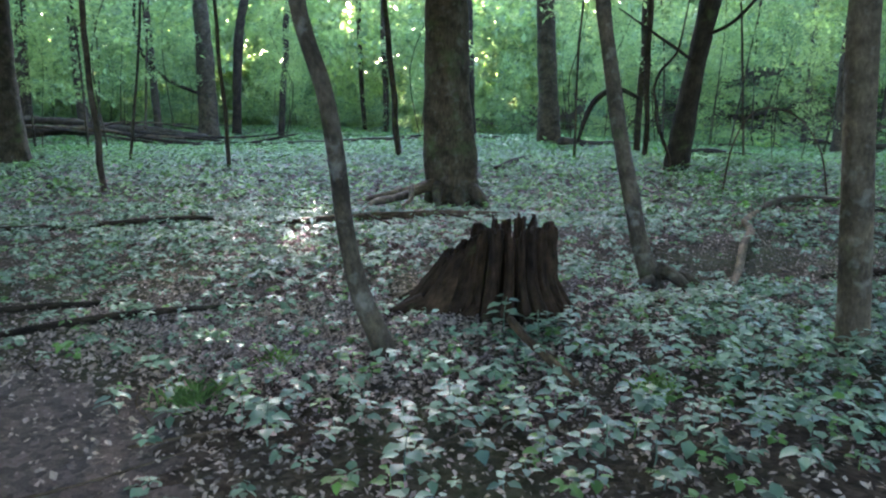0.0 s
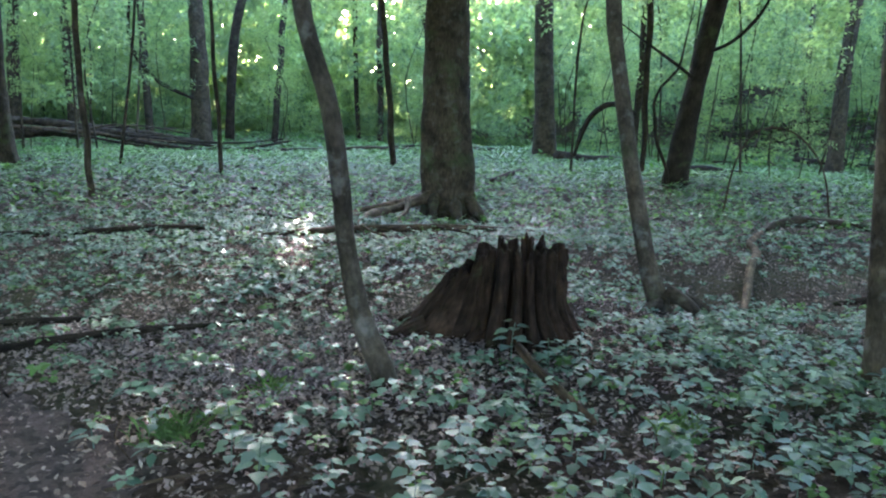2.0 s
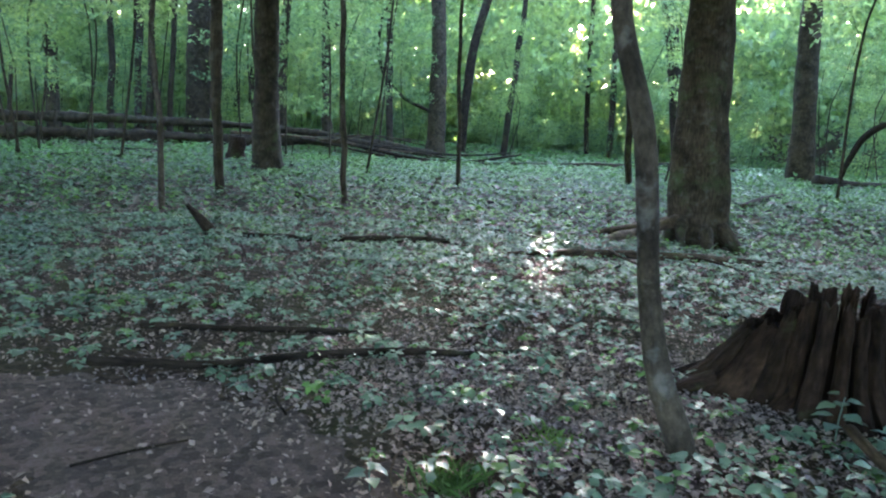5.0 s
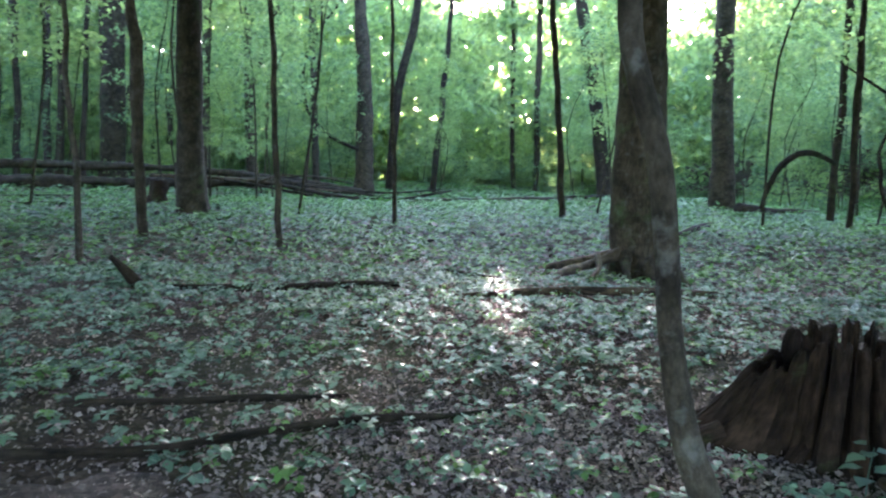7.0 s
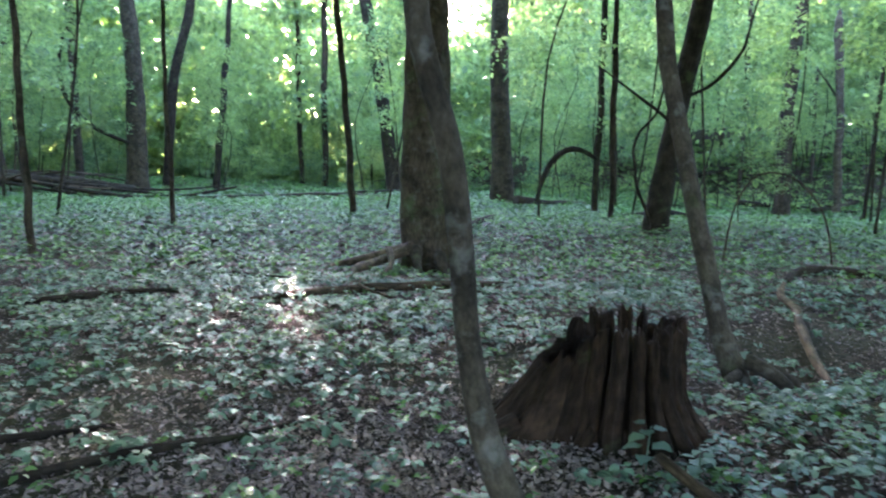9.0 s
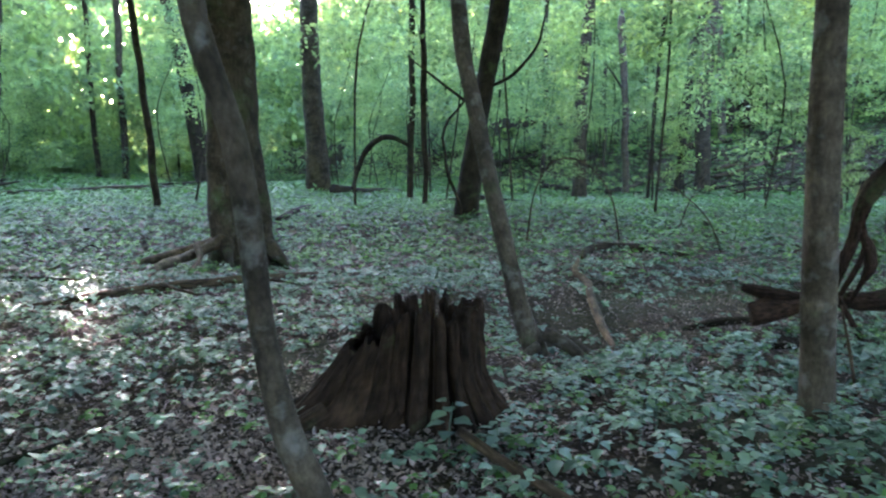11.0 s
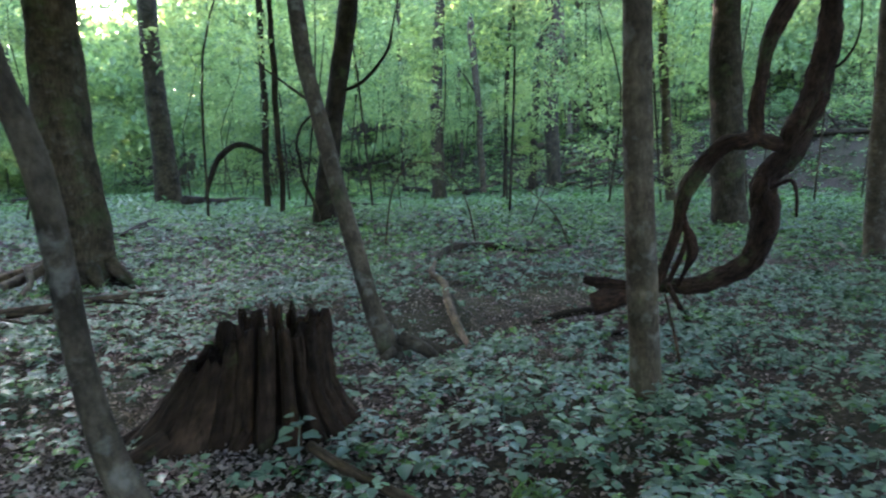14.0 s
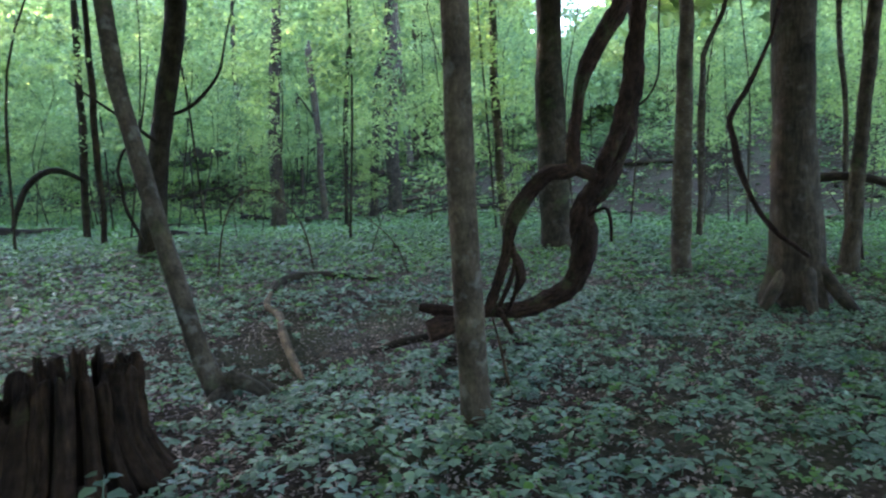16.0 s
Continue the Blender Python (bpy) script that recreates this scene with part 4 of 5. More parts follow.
log(lying([(4.75, 10.6, 0.03), (4.2, 9.75, 0.05), (4.1, 9.3, 0.055), (3.72, 8.6, 0.045), (3.3, 7.7, 0.045), (2.85, 6.75, 0.03)], 1.7), "bare grey branch lying in the herbs", BARE_WOOD, "fallen_branch", "branch")
log(lying([(1.08, 3.35, 0.014), (1.13, 3.13, 0.013), (1.25, 3.02, 0.012), (1.42, 2.9, 0.006)], 1.2), "small crooked dead twig", BARE_WOOD, "twig", "twig", 6, 0.04)
# dark strip shaped to draw the shadow line along the hollow's rim
log(lying([(4.85, 10.7, 0.04), (5.5, 11.4, 0.08), (6.4, 11.55, 0.085), (6.95, 10.8, 0.05)], 0.8), "curved dark strip for the shadow line of the hollow rim", BARK_DARK)
# no log here: a sunken bar added for the hollow's dark soil
log(lying([(3.95, 7.2, 0.03), (4.3, 7.1, 0.055), (4.8, 7.0, 0.05)], 0.2), "sunken dark bar standing in for dark soil of the hollow", BARK_DARK)
log(lying([(3.9, 6.0, 0.03), (4.4, 5.75, 0.035), (4.7, 5.6, 0.02)], 0.9), "dark twig under low herbs", BARK_DARK, "twig", "twig", 8, 0.06)
log([(13.9, 6.9, 1.5, 0.09), (14.56, 6.38, 1.70, 0.10), (14.75, 5.83, 1.75, 0.10), (14.95, 5.21, 1.59, 0.075), (15.2, 4.2, 0.9, 0.06), (15.4, 3.4, -0.05, 0.05)], "dark fallen limb propped above the ground", BARK_DARK,
    branches=[[(14.75, 5.8, 1.72, 0.05), (14.6, 5.6, 1.2, 0.04), (14.4, 5.4, -0.05, 0.03)]])
lg = lambda x, y, z, r: (x, y, z + float(ground_z(x, y)), r)
log([lg(-32.5, 21.5, 0.95, 0.27), lg(-25.52, 27.52, 1.0, 0.21), lg(-23.14, 29.75, 1.02, 0.19), lg(-20.46, 32.24, 1.06, 0.16), lg(-17.87, 34.66, 0.97, 0.17), lg(-14.98, 37.36, 0.66, 0.17), lg(-13.01, 39.19, 0.25, 0.12)], "long fallen trunk resting on another log", BARK_BROWN, "fallen_log", "log", 12, 0.2,
    branches=[[lg(-17.87, 34.6, 0.95, 0.08), lg(-15.0, 36.2, 0.5, 0.06), lg(-12.0, 37.6, 0.25, 0.04)], [lg(-16.5, 35.9, 0.85, 0.07), lg(-15.0, 36.3, 1.1, 0.05), lg(-12.6, 37.0, 0.75, 0.03)]])
log([lg(-31.5, 20.5, 0.3, 0.33), lg(-24.86, 26.77, 0.32, 0.29), lg(-21.70, 29.72, 0.32, 0.27), lg(-18.80, 32.44, 0.48, 0.23), lg(-16.36, 34.71, 0.72, 0.2), lg(-14.36, 36.58, 0.5, 0.15), lg(-12.18, 38.62, 0.12, 0.1)], "heavy dark fallen trunk with splayed branches", BARK_DARK, "fallen_log", "log", 12, 0.2,
    branches=[[lg(-16.6, 34.4, 0.7, 0.12), lg(-12.62, 34.63, 0.2, 0.09), lg(-10.06, 35.49, 0.1, 0.08), lg(-7.43, 36.67, 0.5, 0.05)], [lg(-15.3, 35.5, 0.6, 0.1), lg(-11.0, 37.6, 0.35, 0.06), lg(-8.3, 38.6, 0.55, 0.03)], [lg(-14.5, 36.2, 0.5, 0.08), lg(-10.5, 36.6, 0.15, 0.06), lg(-8.5, 36.0, 0.1, 0.04)]])
for x0, y0, x1, y1, h0, h1, r, m in [(-20.5, 31.0, -13.0, 36.3, 0.75, 0.5, 0.11, DEAD_WOOD), (-18.0, 32.6, -11.4, 35.4, 0.6, 0.15, 0.09, BARK_DARK), (-15.4, 34.2, -9.4, 34.9, 0.35, 0.1, 0.06, BARK_DARK)]:
    run = [lg(x0 + (x1 - x0) * u + 0.25 * math.sin(7 * u + x0), y0 + (y1 - y0) * u, h0 + (h1 - h0) * u + 0.13 * math.sin(5 * u + y0), r * (1 - 0.6 * u)) for u in (0, 0.25, 0.5, 0.75, 1)]
    log(run, "broken limb lying across fallen trunks", m, "fallen_limb", "limb", 8, 0.2, rough=0.2, branches=[[run[2], (run[2][0] + 1.2, run[2][1] + 0.2, run[2][2] + 0.35, r * 0.35), (run[2][0] + 2.6, run[2][1] + 0.5, run[2][2] + 0.3, r * 0.15)]])
log([(-12.94, 19.66, -0.1, 0.36), (-12.93, 19.66, 0.49, 0.30), (-12.90, 19.68, 0.93, 0.24)], "dark rotten stump before fallen logs", ROTTEN, "tree_stump", "stump", 14, 0.1, rough=0.2)
for x, y, a, ln, r in [(-15.5, 17.5, 0.3, 2.0, 0.08), (-18.5, 22.0, 0.2, 2.6, 0.1), (-6.5, 34.0, 0.4, 3.0, 0.12), (-3.0, 33.0, -0.2, 3.4, 0.14), (-4.4, 31.0, 0.5, 2.2, 0.08), (0.2, 36, 0.1, 3, 0.15)]:
    log(lying([(x - ln * math.cos(a), y - ln * math.sin(a), r * 0.7), (x, y + 0.15, r), (x + ln * math.cos(a), y + ln * math.sin(a), r * 0.5)], 1.0), "dark rotting log on the forest floor", BARK_DARK, step=0.3)
heap = random.Random(3)
for k in range(42):
    az, d = radians(heap.uniform(22, 86)), heap.uniform(41, 60)
    x, y, a, ln, r = d * math.sin(az), d * math.cos(az), heap.uniform(-1.2, 1.0), heap.uniform(0.8, 3.4), heap.uniform(0.07, 0.2)
    log(lying([(x - ln * math.cos(a), y - ln * math.sin(a), r), (x, y, r * 0.9), (x + ln * math.cos(a), y + ln * math.sin(a), r * 0.5)], 1.4), "fallen dead wood on the wooded bank", BARE_WOOD if k % 4 == 0 else BARK_DARK, "fallen_branch", "branch", 8, 0.4,
        branches=[[(x, y, float(ground_z(x, y)) + r, r * 0.5), (x + heap.uniform(-1, 1), y + 0.6, float(ground_z(x, y)) + heap.uniform(0.6, 1.6), r * 0.2)]])

for k in range(22):
    x, y = heap.gauss(29.5, 2.6), heap.gauss(33.5, 2.2)
    a, ln, r, g = heap.uniform(0, 6.28), heap.uniform(0.7, 2.0), heap.uniform(0.03, 0.09), float(ground_z(x, y))
    log([(x - ln * math.cos(a), y - ln * math.sin(a), float(ground_z(x - ln * math.cos(a), y - ln * math.sin(a))) + 0.05, r), (x, y, g + heap.uniform(0.25, 0.7), r * 0.8), (x + ln * math.cos(a), y + ln * math.sin(a), g + heap.uniform(0.3, 1.2), r * 0.4)], "dead stick in a brush heap below the bank", BARK_DARK if k % 3 else DEAD_WOOD, "dead_stick", "stick", 6, 0.2, rough=0.2)
for k in range(44):
    x, y, a, ln, r = heap.uniform(-3.2, 3.6), heap.uniform(2.3, 7.0), heap.uniform(0, 6.28), heap.uniform(0.12, 0.4), heap.uniform(0.004, 0.009)
    if math.hypot(x - 0.4, y - 5.42) < 0.9:
        continue
    bend = heap.uniform(-0.06, 0.06)
    log(lying([(x - ln * math.cos(a), y - ln * math.sin(a), r), (x + bend, y + bend, r * 0.9), (x + ln * math.cos(a), y + ln * math.sin(a), r * 0.5)], 4.0), "small dry twig lying on dead leaves", BARE_WOOD if k % 3 else BARK_DARK, "twig", "twig", 5, 0.08)

# ---- young trees in leaf between the trunks, and the woods all round ----
green = random.Random(21)


def sapling(x, y, s, tall, low=False):
    g = float(ground_z(x, y))
    meshes = LOW_SPRAYS if low else SPRAYS if tall < 9.5 else TALL_SPRAYS
    lift = tall - (1.8 if low else 5.0 if tall < 9.5 else 11.0) * s
    ob = thing("leafy_bush" if low else "leafy_sapling", (x, y, g), "low leafy bush with level sprays of leaves" if low else "slender young tree with light green level sprays", "bush" if low else "tree", "understorey")
    r = 0.005 * tall ** 0.9
    stem("stem", [(x, y, g - 0.1, r), (x + green.uniform(-.12, .12) * tall * 0.6, y, g + tall * 0.4, r * 0.75), (x + green.uniform(-.1, .1) * tall, y, g + tall * 0.75, r * 0.5), (x + green.uniform(-.08, .08) * tall, y, g + tall * 0.97, 0.006)], BARK_BROWN, ob, sides=5, step=1.0, seed=2)
    c = part("foliage", green.choice(meshes), ob, "light green leaf sprays")
    c.location, c.rotation_euler, c.scale = (0, 0, max(0.15, lift)), (0, 0, green.uniform(0, 6.28)), (s, s, s)


made = 0
while made < 150:
    az, d = radians(green.uniform(-62, 92)), 20 + 47 * green.random() ** 0.7
    x, y = d * math.sin(az), d * math.cos(az)
    s = green.uniform(0.65, 1.0) * (1 + max(0, d - 30) / 45)
    tall = min(9.4, green.uniform(3.8, 7.5) * (1 + max(0, d - 35) / 60))
    if d < 37 and green.random() < 0.68:
        continue
    up = float(bank_run(x, y))
    if up > -6 and green.random() < 0.45:
        continue
    if (d < 41 and -27 < math.degrees(az) < -13) or (3.5 < math.degrees(az) < 9 and tall > 0.13 * d):
        continue
    if lane_blocked(x, y, tall - 5 * s, tall, 2.1 * s + 0.5):
        continue
    s = min(s, tall / 5.3)
    if d < 40:
        tall = min(9.4, tall + (2.6 if az > 0.12 else 1.5))
        s = min(s, (tall - (3.6 if az > 0.12 else 2.2)) / 5)
    if up > -6:
        tall = min(9.4, tall + 2.5)
        s = min(s, (tall - 3.2) / 5)
    sapling(x, y, s, tall)
    made += 1
made = 0
while made < 66:
    az, d = radians(green.uniform(22, 96) if made > 54 else green.uniform(-72, -22) if made > 36 else green.uniform(-64, 94)), (46 + 18 * green.random()) if made > 54 else 36 + 32 * green.random() ** 0.85
    x, y = d * math.sin(az), d * math.cos(az)
    s, tall = green.uniform(0.85, 1.25), green.uniform(13.0, 17.0)
    if 4 < math.degrees(az) < 8:
        continue
    if lane_blocked(x, y, tall - 11 * s, tall, 3.4 * s + 0.5):
        continue
    sapling(x, y, s, tall)
    made += 1
made = 0
while made < 62:
    az, d = radians(green.uniform(-66, 94)), green.uniform(21, 42)
    x, y = d * math.sin(az), d * math.cos(az)
    tall, s = green.uniform(9.6, 13.0), green.uniform(0.55, 0.75)
    if 4.5 < math.degrees(az) < 7.5 or lane_blocked(x, y, tall - 11 * s, tall, 3.2 * s + 0.4):
        continue
    sapling(x, y, s, tall)
    made += 1
for k in range(48):
    az, d = radians(green.uniform(-62, 92)), green.uniform(48, 66)
    if bank_run(d * math.sin(az), d * math.cos(az)) > -5 and green.random() < 0.85:
        continue
    x, y = d * math.sin(az), d * math.cos(az)
    s = green.uniform(0.5, 1.0) * (1 + max(0, d - 30) / 50)
    sapling(x, y, s, 1.9 * s + green.uniform(0, 0.6), True)

for x, y, s, t in [(9.6, 20.8, 0.5, 4.2), (10.5, 21.0, 0.5, 3.4), (14.5, 20.5, 0.4, 3.0), (-13.5, 24.0, 0.5, 4.2), (16.0, 15.5, 0.4, 2.6)]:
    sapling(x, y, s, t)
made = 0
while made < 22:
    az, d = radians(green.uniform(-72, -30)), green.uniform(39, 60)
    x, y, r = d * math.sin(az), d * math.cos(az), green.uniform(0.12, 0.4)
    g = float(ground_z(x, y))
    tree([(x, y, g, r), (x + green.uniform(-.3, .3), y, g + 4, r * 0.85), (x + green.uniform(-.6, .6), y, g + 9, r * 0.7)], "forest tree with brown bark behind the fallen logs", BARK_BROWN, g + green.uniform(13, 18), 8, 0.2, 4, 1.6, limbs=2, group="woods", step=0.8)
    made += 1
# trees outside the view, added so that their crowns shade the near floor
for x, y in [(11.5, 0.6), (14.5, 0.2), (9.5, -2.5), (17.5, 2.0), (-12.0, 5.5), (-15.5, 9.0), (-10.0, 1.5), (-17.0, 12.0)]:
    tree([(x, y, float(ground_z(x, y)), 0.25), (x + 0.1, y, 4, 0.21), (x, y + 0.1, 8, 0.17)], "unseen forest tree added to shade the herbs", BARK_BROWN, 13, 10, 0.2, 4, 1.1, limbs=3, group="woods", step=0.5)
# filler woods; every second tree stands unseen near the path, added for shade
made = 0
while made < 70:
    a, d = green.uniform(0, 2 * math.pi), (6 + 16 * green.random()) if made % 2 else 24 + 46 * green.random()
    x, y = d * math.sin(a), d * math.cos(a)
    ahead = -66 < math.degrees(math.atan2(x, y)) < 96
    if (ahead and d < 52) or (not ahead and path_off(np.array(x), np.array(y)) < 1.5):
        continue
    r, g = green.uniform(0.12, 0.38), float(ground_z(x, y))
    top = g + green.uniform(13, 19)
    if in_sunway(x, y, top, 4.5):
        continue
    tree([(x, y, g, r), (x + green.uniform(-.2, .2), y, g + 4, r * 0.85), (x + green.uniform(-.4, .4), y, g + 9, r * 0.7)], "filler forest tree with brown bark, the near ones unseen and for shade", BARK_BROWN, top, 8, 0.2, 4, green.uniform(0.9, 1.3), limbs=2, group="woods", step=0.8)
    made += 1

# the far woods close the view
rng = np.random.default_rng(77)


def woods_top(ang):
    """Height of the far tree tops by bearing; two notches where the sky shows."""
    deg = np.degrees(ang)
    top = 17 + 2 * np.sin(ang * 9 + 1) + 1.5 * np.sin(ang * 23)
    top = np.where(deg < -13, 21.0, top)
    top = np.where((deg > 50) & (deg < 70), 5.5 + 1.5 * np.sin(ang * 40), top)
    return np.where(np.abs(deg - 6.0 + 0.5 * np.sin(ang * 300)) < 2.2, 10.0 + 4 * np.sin(ang * 130) ** 2, top)


# level leaf masses one before another, and a closed wall of leaves behind them
masses, each = 2300, 68
ang, dist = rng.uniform(-1.2, 1.75, masses), rng.uniform(50, 74, masses)
cz = 2.0 + rng.uniform(0, 1, masses) ** 0.9 * (woods_top(ang) - 2.0)
x, y = dist * np.sin(ang), dist * np.cos(ang)
wide = rng.uniform(0.6, 1.7, masses)
front = np.repeat(np.stack([x, y, cz + ground_z(x, y)], 1), each, 0) + rng.normal(size=(masses * each, 3)) * np.repeat(wide, each)[:, None] * np.array([1, 1, 0.33])
ang = np.concatenate([rng.uniform(-1.2, 1.75, 80000), rng.uniform(1.75, 5.08, 25000)])
n = len(ang)
dist = rng.uniform(77, 82, n)
x, y = dist * np.sin(ang), dist * np.cos(ang)
back = np.stack([x, y, rng.uniform(0, 1, n) ** 0.95 * (woods_top(ang) + 1) + ground_z(x, y)], 1)
hazy = (np.degrees(ang) > -6) & (np.degrees(ang) < 11) & (rng.uniform(0, 1, n) < 0.5)
ang = rng.uniform(-1.2, 1.75, 20000)
x, y = 80 * np.sin(ang), 80 * np.cos(ang)
foot = np.stack([x, y, rng.uniform(0, 5, 20000) + ground_z(x, y)], 1)
b = np.concatenate([front, back[~hazy], foot])
lit = np.zeros(len(b), dtype=bool)
for gx0, gy0, gr in ((-1.75, 8.3, 0.26), (-2.3, 13.4, 0.36)):
    p = b - np.array([gx0, gy0, 0.05])
    s = p @ np.array(SUN_DIR)
    lit |= (s > 0) & (np.linalg.norm(p - s[:, None] * np.array(SUN_DIR), axis=1) < gr + np.where(np.arange(len(b)) < len(front), 0.1, 0.56) + 0.2 * np.sin(b[:, 0] * 3) * np.sin(b[:, 2] * 4))
b = b[~lit]
n = len(b)
ln = rng.uniform(0.35, 0.75, n) * np.where(np.hypot(b[:, 0], b[:, 1]) > 76.5, 2.5, 1.0)
v, f = leaf_mesh(b, rng.uniform(0, 6.28, n), rng.normal(-0.3, 0.8, n), rng.normal(0, 0.8, n), ln, ln * 0.6, fine=False)
tagged(new("far_woods", mesh_of("far_woods", v, f, CANOPY, smooth=False)), "dense green far woods closing the view", "woods", kind="stuff")


# ---- the herb layer ----
def lushness(x, y):
    """How thickly herbs grow, 0 to 1."""
    bare = np.clip((path_off(x, y) - 0.55) / 0.5, 0, 1)
    stumpfoot = np.clip((np.hypot((x - 0.45) * 0.8, y - 5.42) - 0.5) / 0.3, 0, 1)
    litter = 1 - 0.45 * np.exp(-(((x + 0.9) / 1.4) ** 2 + ((y - 4.7) / 0.9) ** 2)) - 0.5 * np.exp(-(((x - 1.2) / 1.2) ** 2 + ((y - 2.6) / 0.7) ** 2)) - 0.25 * np.exp(-(((x + 2.2) / 1.3) ** 2 + ((y - 4.3) / 0.7) ** 2))
    hollow = 1 - 0.93 * np.exp(-(((x - 3.9) / 1.8) ** 2 + ((y - 8.0) / 1.6) ** 2)) - 0.5 * np.exp(-(((x - 1.9) / 0.7) ** 2 + ((y - 6.9) / 0.5) ** 2)) - 0.6 * np.exp(-(((x - 1.55) / 0.5) ** 2 + ((y - 6.1) / 0.6) ** 2))
    roots = 1 - 0.8 * np.exp(-(((x - 0.2) / 1.2) ** 2 + ((y - 11.6) / 1.2) ** 2))
    drift = 0.62 + 0.5 * np.sin(1.3 * x + 2 * np.sin(0.7 * y)) * np.sin(1.1 * y + 1.4 * np.sin(0.9 * x + 1))
    logpile = 1 - 0.8 * np.exp(-(((x + 17) / 5) ** 2 + ((y - 21) / 4) ** 2))
    slope = 1 - 0.5 * np.clip((bank_run(x, y) + 5 + 3 * np.sin(0.3 * x) * np.sin(0.4 * y)) / 6, 0, 1)
    return np.clip(slope * bare * stumpfoot * litter * hollow * roots * logpile * np.clip(drift, 0.3 + 0.25 * np.clip((np.hypot(x, y) - 7) / 5, 0, 1), 1.05), 0, 1)


def herbs(seed, x, y, leaves, size, tall, fine):
    """Low plants at x, y: leaves held level round short stalks."""
    rng = np.random.default_rng(seed)
    n = len(x)
    px, py = np.repeat(x, leaves), np.repeat(y, leaves)
    m = n * leaves
    height = np.repeat(tall * rng.uniform(0.25, 1.2, n), leaves)
    level = rng.uniform(0.6, 1.0, m)
    yaw = np.repeat(rng.uniform(0, 6.28, n), leaves) + np.tile(np.arange(leaves) * 2.4, n) + rng.normal(0, 0.4, m)
    scale = np.repeat(rng.uniform(0.6, 1.35, n), leaves) * rng.uniform(0.7, 1.15, m)
    ln = size * scale
    off = 0.22 * ln
    base = np.stack([px + off * np.cos(yaw), py + off * np.sin(yaw), ground_z(px, py) + height * level + 0.008], 1)
    return leaf_mesh(base, yaw, rng.normal(-0.08, 0.28, m), rng.normal(0, 0.25, m), ln, ln * rng.uniform(0.58, 0.88, m), fine)


def scatter(seed, count, near, far, lo=-58, hi=88, power=0.5):
    rng = np.random.default_rng(seed)
    d = near + (far - near) * rng.uniform(0, 1, count) ** power
    a = np.radians(rng.uniform(lo, hi, count))
    x, y = -0.5 + d * np.sin(a), 0.7 + d * np.cos(a)
    keep = rng.uniform(0, 1, count) < lushness(x, y)
    return x[keep], y[keep]


def tall_at(x, y):
    """Plants grow taller beyond the stump's far side."""
    return 0.03 + 0.05 * (1 + np.sin(2.9 * x + 1.7 * np.sin(2.1 * y)) * np.sin(3.3 * y + 1)) + 0.09 * np.exp(-(((x - 2.6) / 1.6) ** 2 + ((y - 4.9) / 1.3) ** 2)) + 0.06 * np.exp(-(((x - 0.3) / 1.0) ** 2 + ((y - 3.0) / 0.9) ** 2))


x, y = scatter(101, 17500, 1.3, 11.5)
for k, mat in enumerate((HERB, HERB_FRESH)):
    sel = np.random.default_rng(60).uniform(0, 1, len(x))
    m = (sel < 0.78) if k == 0 else (sel >= 0.78)
    xx, yy = x[m], y[m]
    order = tall_at(xx, yy)
    v1, f1 = herbs(7 + k, xx, yy, 8, 0.062 if k == 0 else 0.048, order, True)
    tagged(new("herb_layer", mesh_of("herb_layer", v1, f1, mat)), "low green woodland herbs covering the forest floor", "herbs", kind="stuff")
x, y = scatter(102, 80000, 9.5, 32)
v, f = herbs(9, x, y, 5, 0.085, np.full(len(x), 0.13), False)
tagged(new("herb_layer", mesh_of("herb_layer", v, f, HERB_MID, smooth=False)), "green herbs covering the floor between trees", "herbs", kind="stuff")
x, y = scatter(104, 34000, 10, 32)
v, f = herbs(10, x, y, 5, 0.1, np.full(len(x), 0.2), False)
tagged(new("herb_layer", mesh_of("herb_layer", v, f, HERB_FRESH, smooth=False)), "fresh green herbs between the trees", "herbs", kind="stuff")
for k, (mat, seed) in enumerate(((HERB_MID, 103), (HERB_FRESH, 106))):
    x, y = scatter(seed, 34000, 24, 66, -64, 94)
    bx, by = scatter(seed + 20, 11000, 35, 58, 8, 94)
    x, y = np.concatenate([x, bx]), np.concatenate([y, by])
    v, f = herbs(11 + k, x, y, 5, 0.2, np.full(len(x), 0.22), False)
    tagged(new("herb_layer", mesh_of("herb_layer", v, f, mat, smooth=False)), "green undergrowth further into the woods", "herbs", kind="stuff")
x, y = scatter(140, 9500, 40, 62, 22, 94)
v, f = herbs(31, x, y, 10, 0.24, np.full(len(x), 0.7), False)
tagged(new("bank_brush", mesh_of("bank_brush", v, f, CANOPY, smooth=False)), "knee-high green brush on the wooded bank", "brush", kind="stuff")
x, y = scatter(105, 9000, 1.0, 9.0, 88, 302)
v, f = herbs(12, x, y, 5, 0.08, np.full(len(x), 0.09), False)
tagged(new("herb_layer", mesh_of("herb_layer", v, f, HERB, smooth=False)), "low green herbs beside the footpath", "herbs", kind="stuff")

# dead leaves
rng = np.random.default_rng(55)
n = 96000
d, a = 1.0 + 12 * rng.uniform(0, 1, n) ** 0.6, np.radians(np.where(np.arange(n) < 88000, rng.uniform(-60, 88, n), rng.uniform(88, 300, n)))
x, y = -0.5 + d * np.sin(a), 0.7 + d * np.cos(a)
x[:16000], y[:16000] = rng.normal(-0.9, 1.1, 16000), rng.normal(4.7, 0.8, 16000)
keep = rng.uniform(0, 1, n) < np.clip(0.35 + 1.4 * (path_off(x, y) - 0.35), 0.35, 1)
x, y = x[keep], y[keep]
n = len(x)
ln = rng.uniform(0.016, 0.05, n)
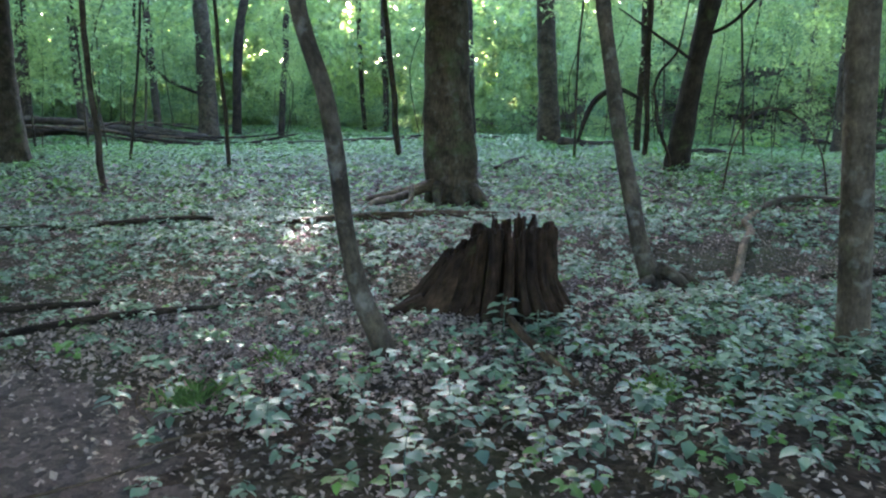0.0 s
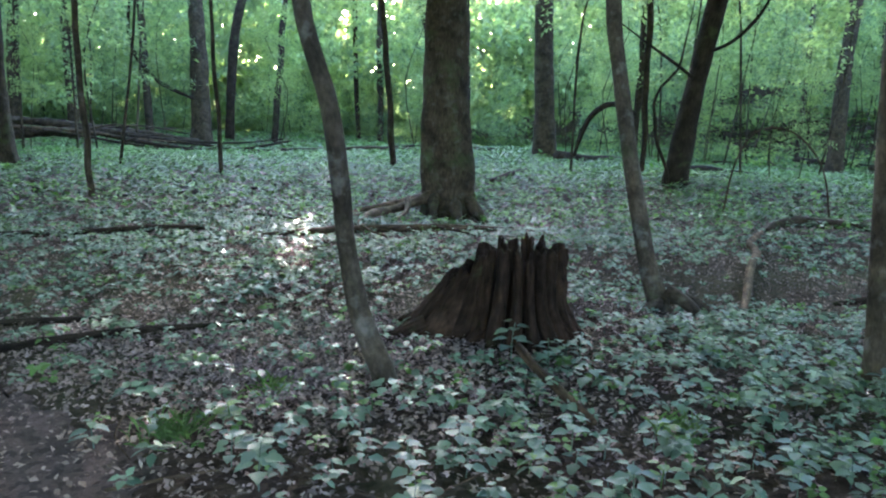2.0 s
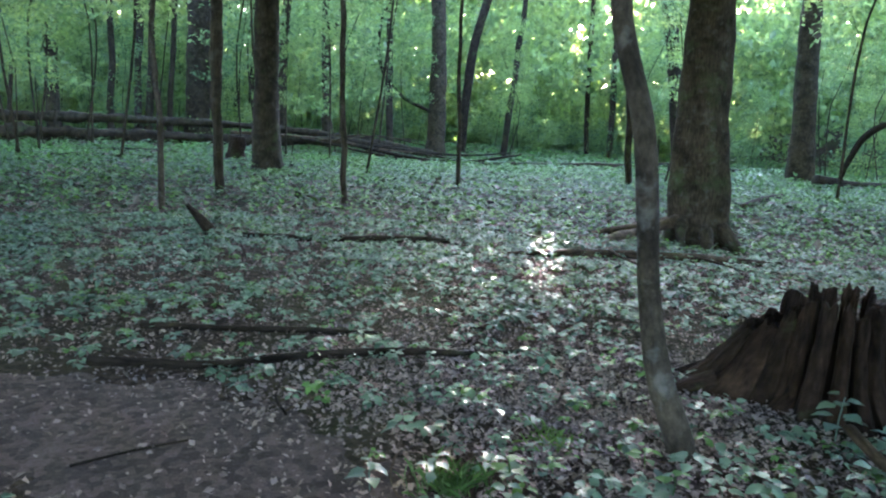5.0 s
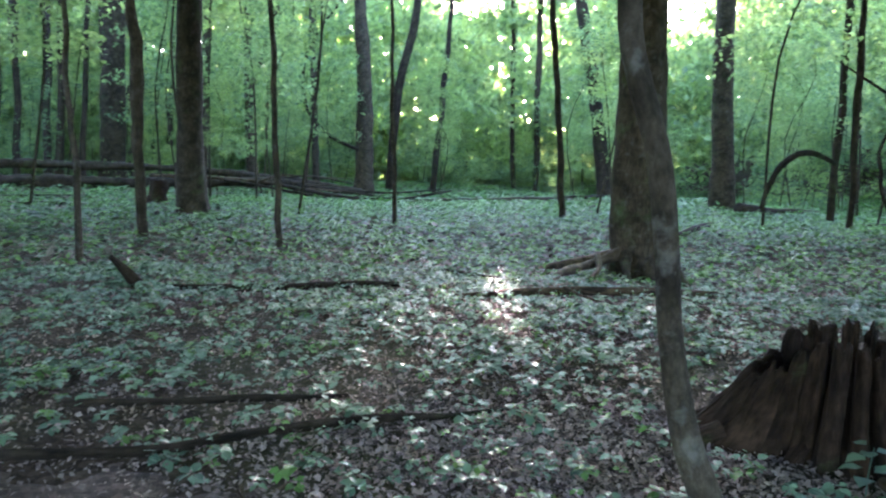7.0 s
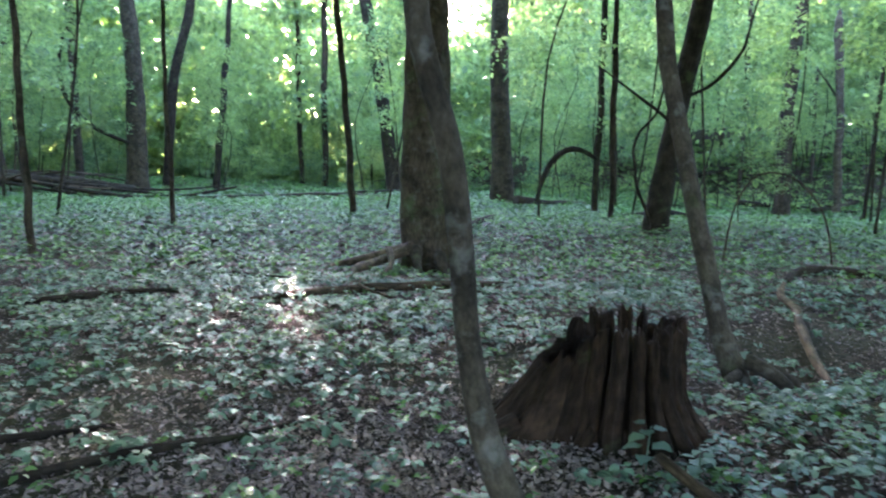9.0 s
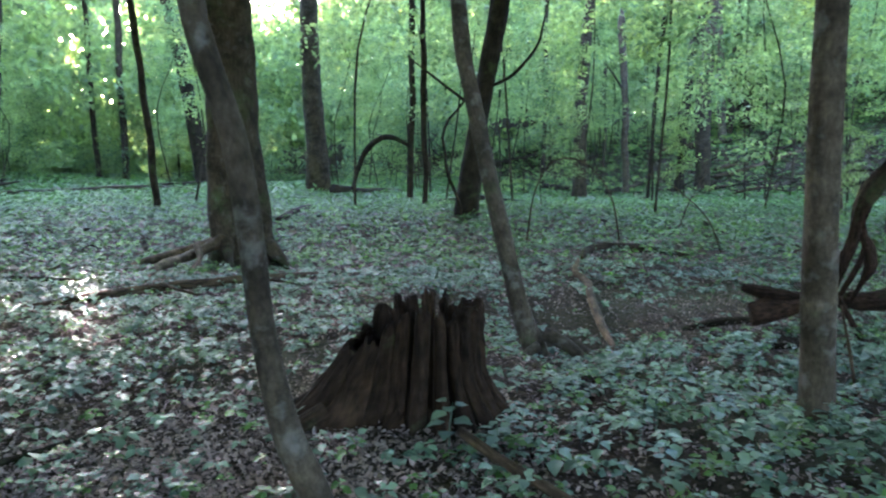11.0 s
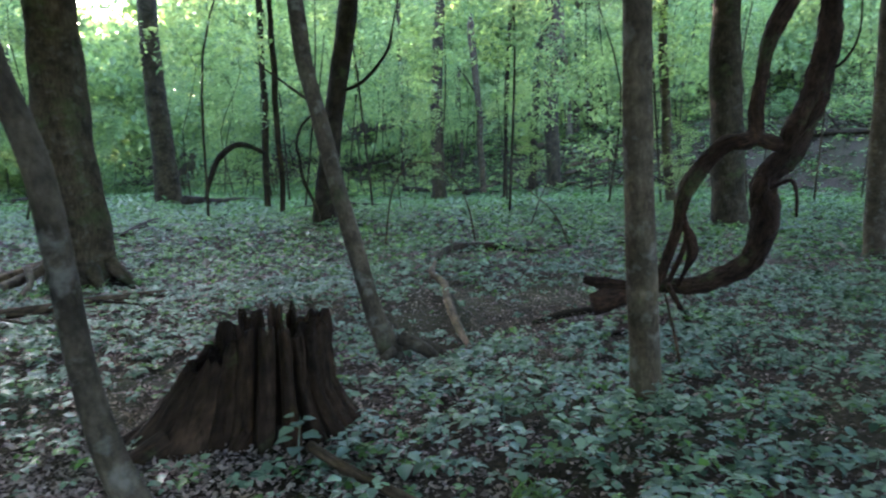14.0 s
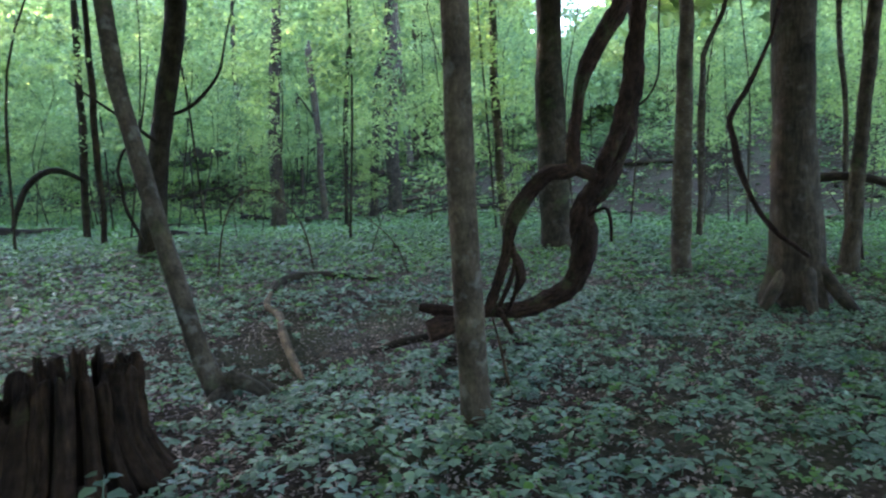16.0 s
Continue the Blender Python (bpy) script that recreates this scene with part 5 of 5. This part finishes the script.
v, f = leaf_mesh(np.stack([x, y, ground_z(x, y) + 0.016 + rng.uniform(0, 0.02, n)], 1), rng.uniform(0, 6.28, n), rng.normal(0.1, 0.4, n), rng.normal(0, 0.55, n), ln, ln * rng.uniform(0.35, 0.8, n), False)
tagged(new("leaf_litter", mesh_of("leaf_litter", v, f, LITTER, smooth=False)), "scattered brown and grey dead leaves", "leaves", kind="stuff")
n = 64000
d, a = rng.uniform(13, 66, n), np.radians(rng.uniform(-62, 94, n))
d[26000:], a[26000:] = rng.uniform(38, 64, 38000), np.radians(rng.uniform(14, 94, 38000))
x, y = d * np.sin(a), d * np.cos(a)
ln = rng.uniform(0.08, 0.2, n) * (1 + d / 60)
v, f = leaf_mesh(np.stack([x, y, ground_z(x, y) + 0.03 + rng.uniform(0, 0.05, n)], 1), rng.uniform(0, 6.28, n), rng.normal(0.05, 0.3, n), rng.normal(0, 0.3, n), ln, ln * 0.7, False)
tagged(new("leaf_litter", mesh_of("leaf_litter", v, f, DUFF, smooth=False)), "brown dead leaves between far herbs", "leaves", kind="stuff")


# ---- single plants close to the path ----
def herb_plant(seed, height, count, size, mat):
    rng = np.random.default_rng(seed)
    ob = thing("herb_plant", (0, 0, 0), "broad-leaved woodland herb with toothed blue-green leaves", "plant", "herbs by the path")
    stalk = stem("stalk", [(0, 0, -0.02, 0.0035), (0.01, 0, height * 0.5, 0.003), (0.005, 0.01, height, 0.002)], mat, ob, sides=5, step=0.05, origin=(0, 0, 0))
    for k in range(count):
        u = k / max(1, count - 1)
        yaw = k * 2.4 + rng.uniform(-0.3, 0.3)
        ln = size * (1.15 - 0.5 * u) * rng.uniform(0.85, 1.15)
        v, f = leaf_mesh(np.array([[0.005 + 0.02 * math.cos(yaw), 0.02 * math.sin(yaw), height * (0.45 + 0.55 * u)]]), np.array([yaw]), np.array([rng.uniform(-0.25, 0.2)]), np.array([rng.uniform(-0.2, 0.2)]), np.array([ln]), np.array([ln * 0.74]))
        part("leaf", mesh_of("leaf", v, f, mat), stalk)
    return ob


protos = [herb_plant(k, h, c, s, m) for k, (h, c, s, m) in enumerate([(0.10, 6, 0.075, HERB), (0.15, 7, 0.085, HERB), (0.07, 5, 0.07, HERB), (0.2, 8, 0.09, HERB), (0.11, 6, 0.07, HERB_FRESH)])]
spots = random.Random(14)
placed = []
for cx, cy, sx, sy, count in [(0.1, 3.1, 0.9, 0.6, 40), (2.3, 4.6, 1.0, 0.9, 60), (1.5, 3.4, 0.7, 0.5, 14), (-0.9, 3.6, 0.5, 0.4, 12), (2.7, 3.2, 0.6, 0.6, 16), (0.9, 4.6, 0.4, 0.3, 8), (1.3, 6.6, 0.7, 0.5, 12)]:
    for k in range(count):
        x, y = spots.gauss(cx, sx * 0.6), spots.gauss(cy, sy * 0.6)
        if y > 1.9 and math.hypot(x - 0.5, y - 5.42) > 0.55:
            placed.append((x, y, spots.uniform(0.7, 1.15)))
placed.append((0.46, 4.79, 1.35))
for k, (x, y, s) in enumerate(placed):
    ob = protos[3] if k == len(placed) - 1 else protos[k % 5]
    m = Matrix.LocRotScale((x, y, float(ground_z(x, y))), Euler((0, 0, spots.uniform(0, 6.28))), (s, s, s))
    if k < 5:
        ob.matrix_basis = m
    else:
        c = copy_thing(ob, m)
        c.scale = (s, s, s)


def grass_tuft(x, y, blades, tall, seed):
    ob = thing("grass_tuft", (x, y, float(ground_z(x, y))), "tuft of fine green woodland grass", "grass")
    rng = np.random.default_rng(seed)
    yaw = rng.uniform(0, 6.28, blades)
    ln = tall * rng.uniform(0.6, 1.2, blades)
    base = np.stack([rng.normal(0, 0.07, blades), rng.normal(0, 0.07, blades), np.zeros(blades)], 1)
    v, f = leaf_mesh(base, yaw, rng.uniform(0.5, 1.35, blades), rng.normal(0, 0.3, blades), ln, np.full(blades, 0.0028))
    part("foliage", mesh_of("foliage", v, f, GRASS), ob)


for k, (x, y, b, t) in enumerate([(-1.28, 3.53, 170, 0.12), (1.24, 3.79, 90, 0.11), (-0.95, 4.15, 70, 0.1)]):
    grass_tuft(x, y, b, t, 70 + k)
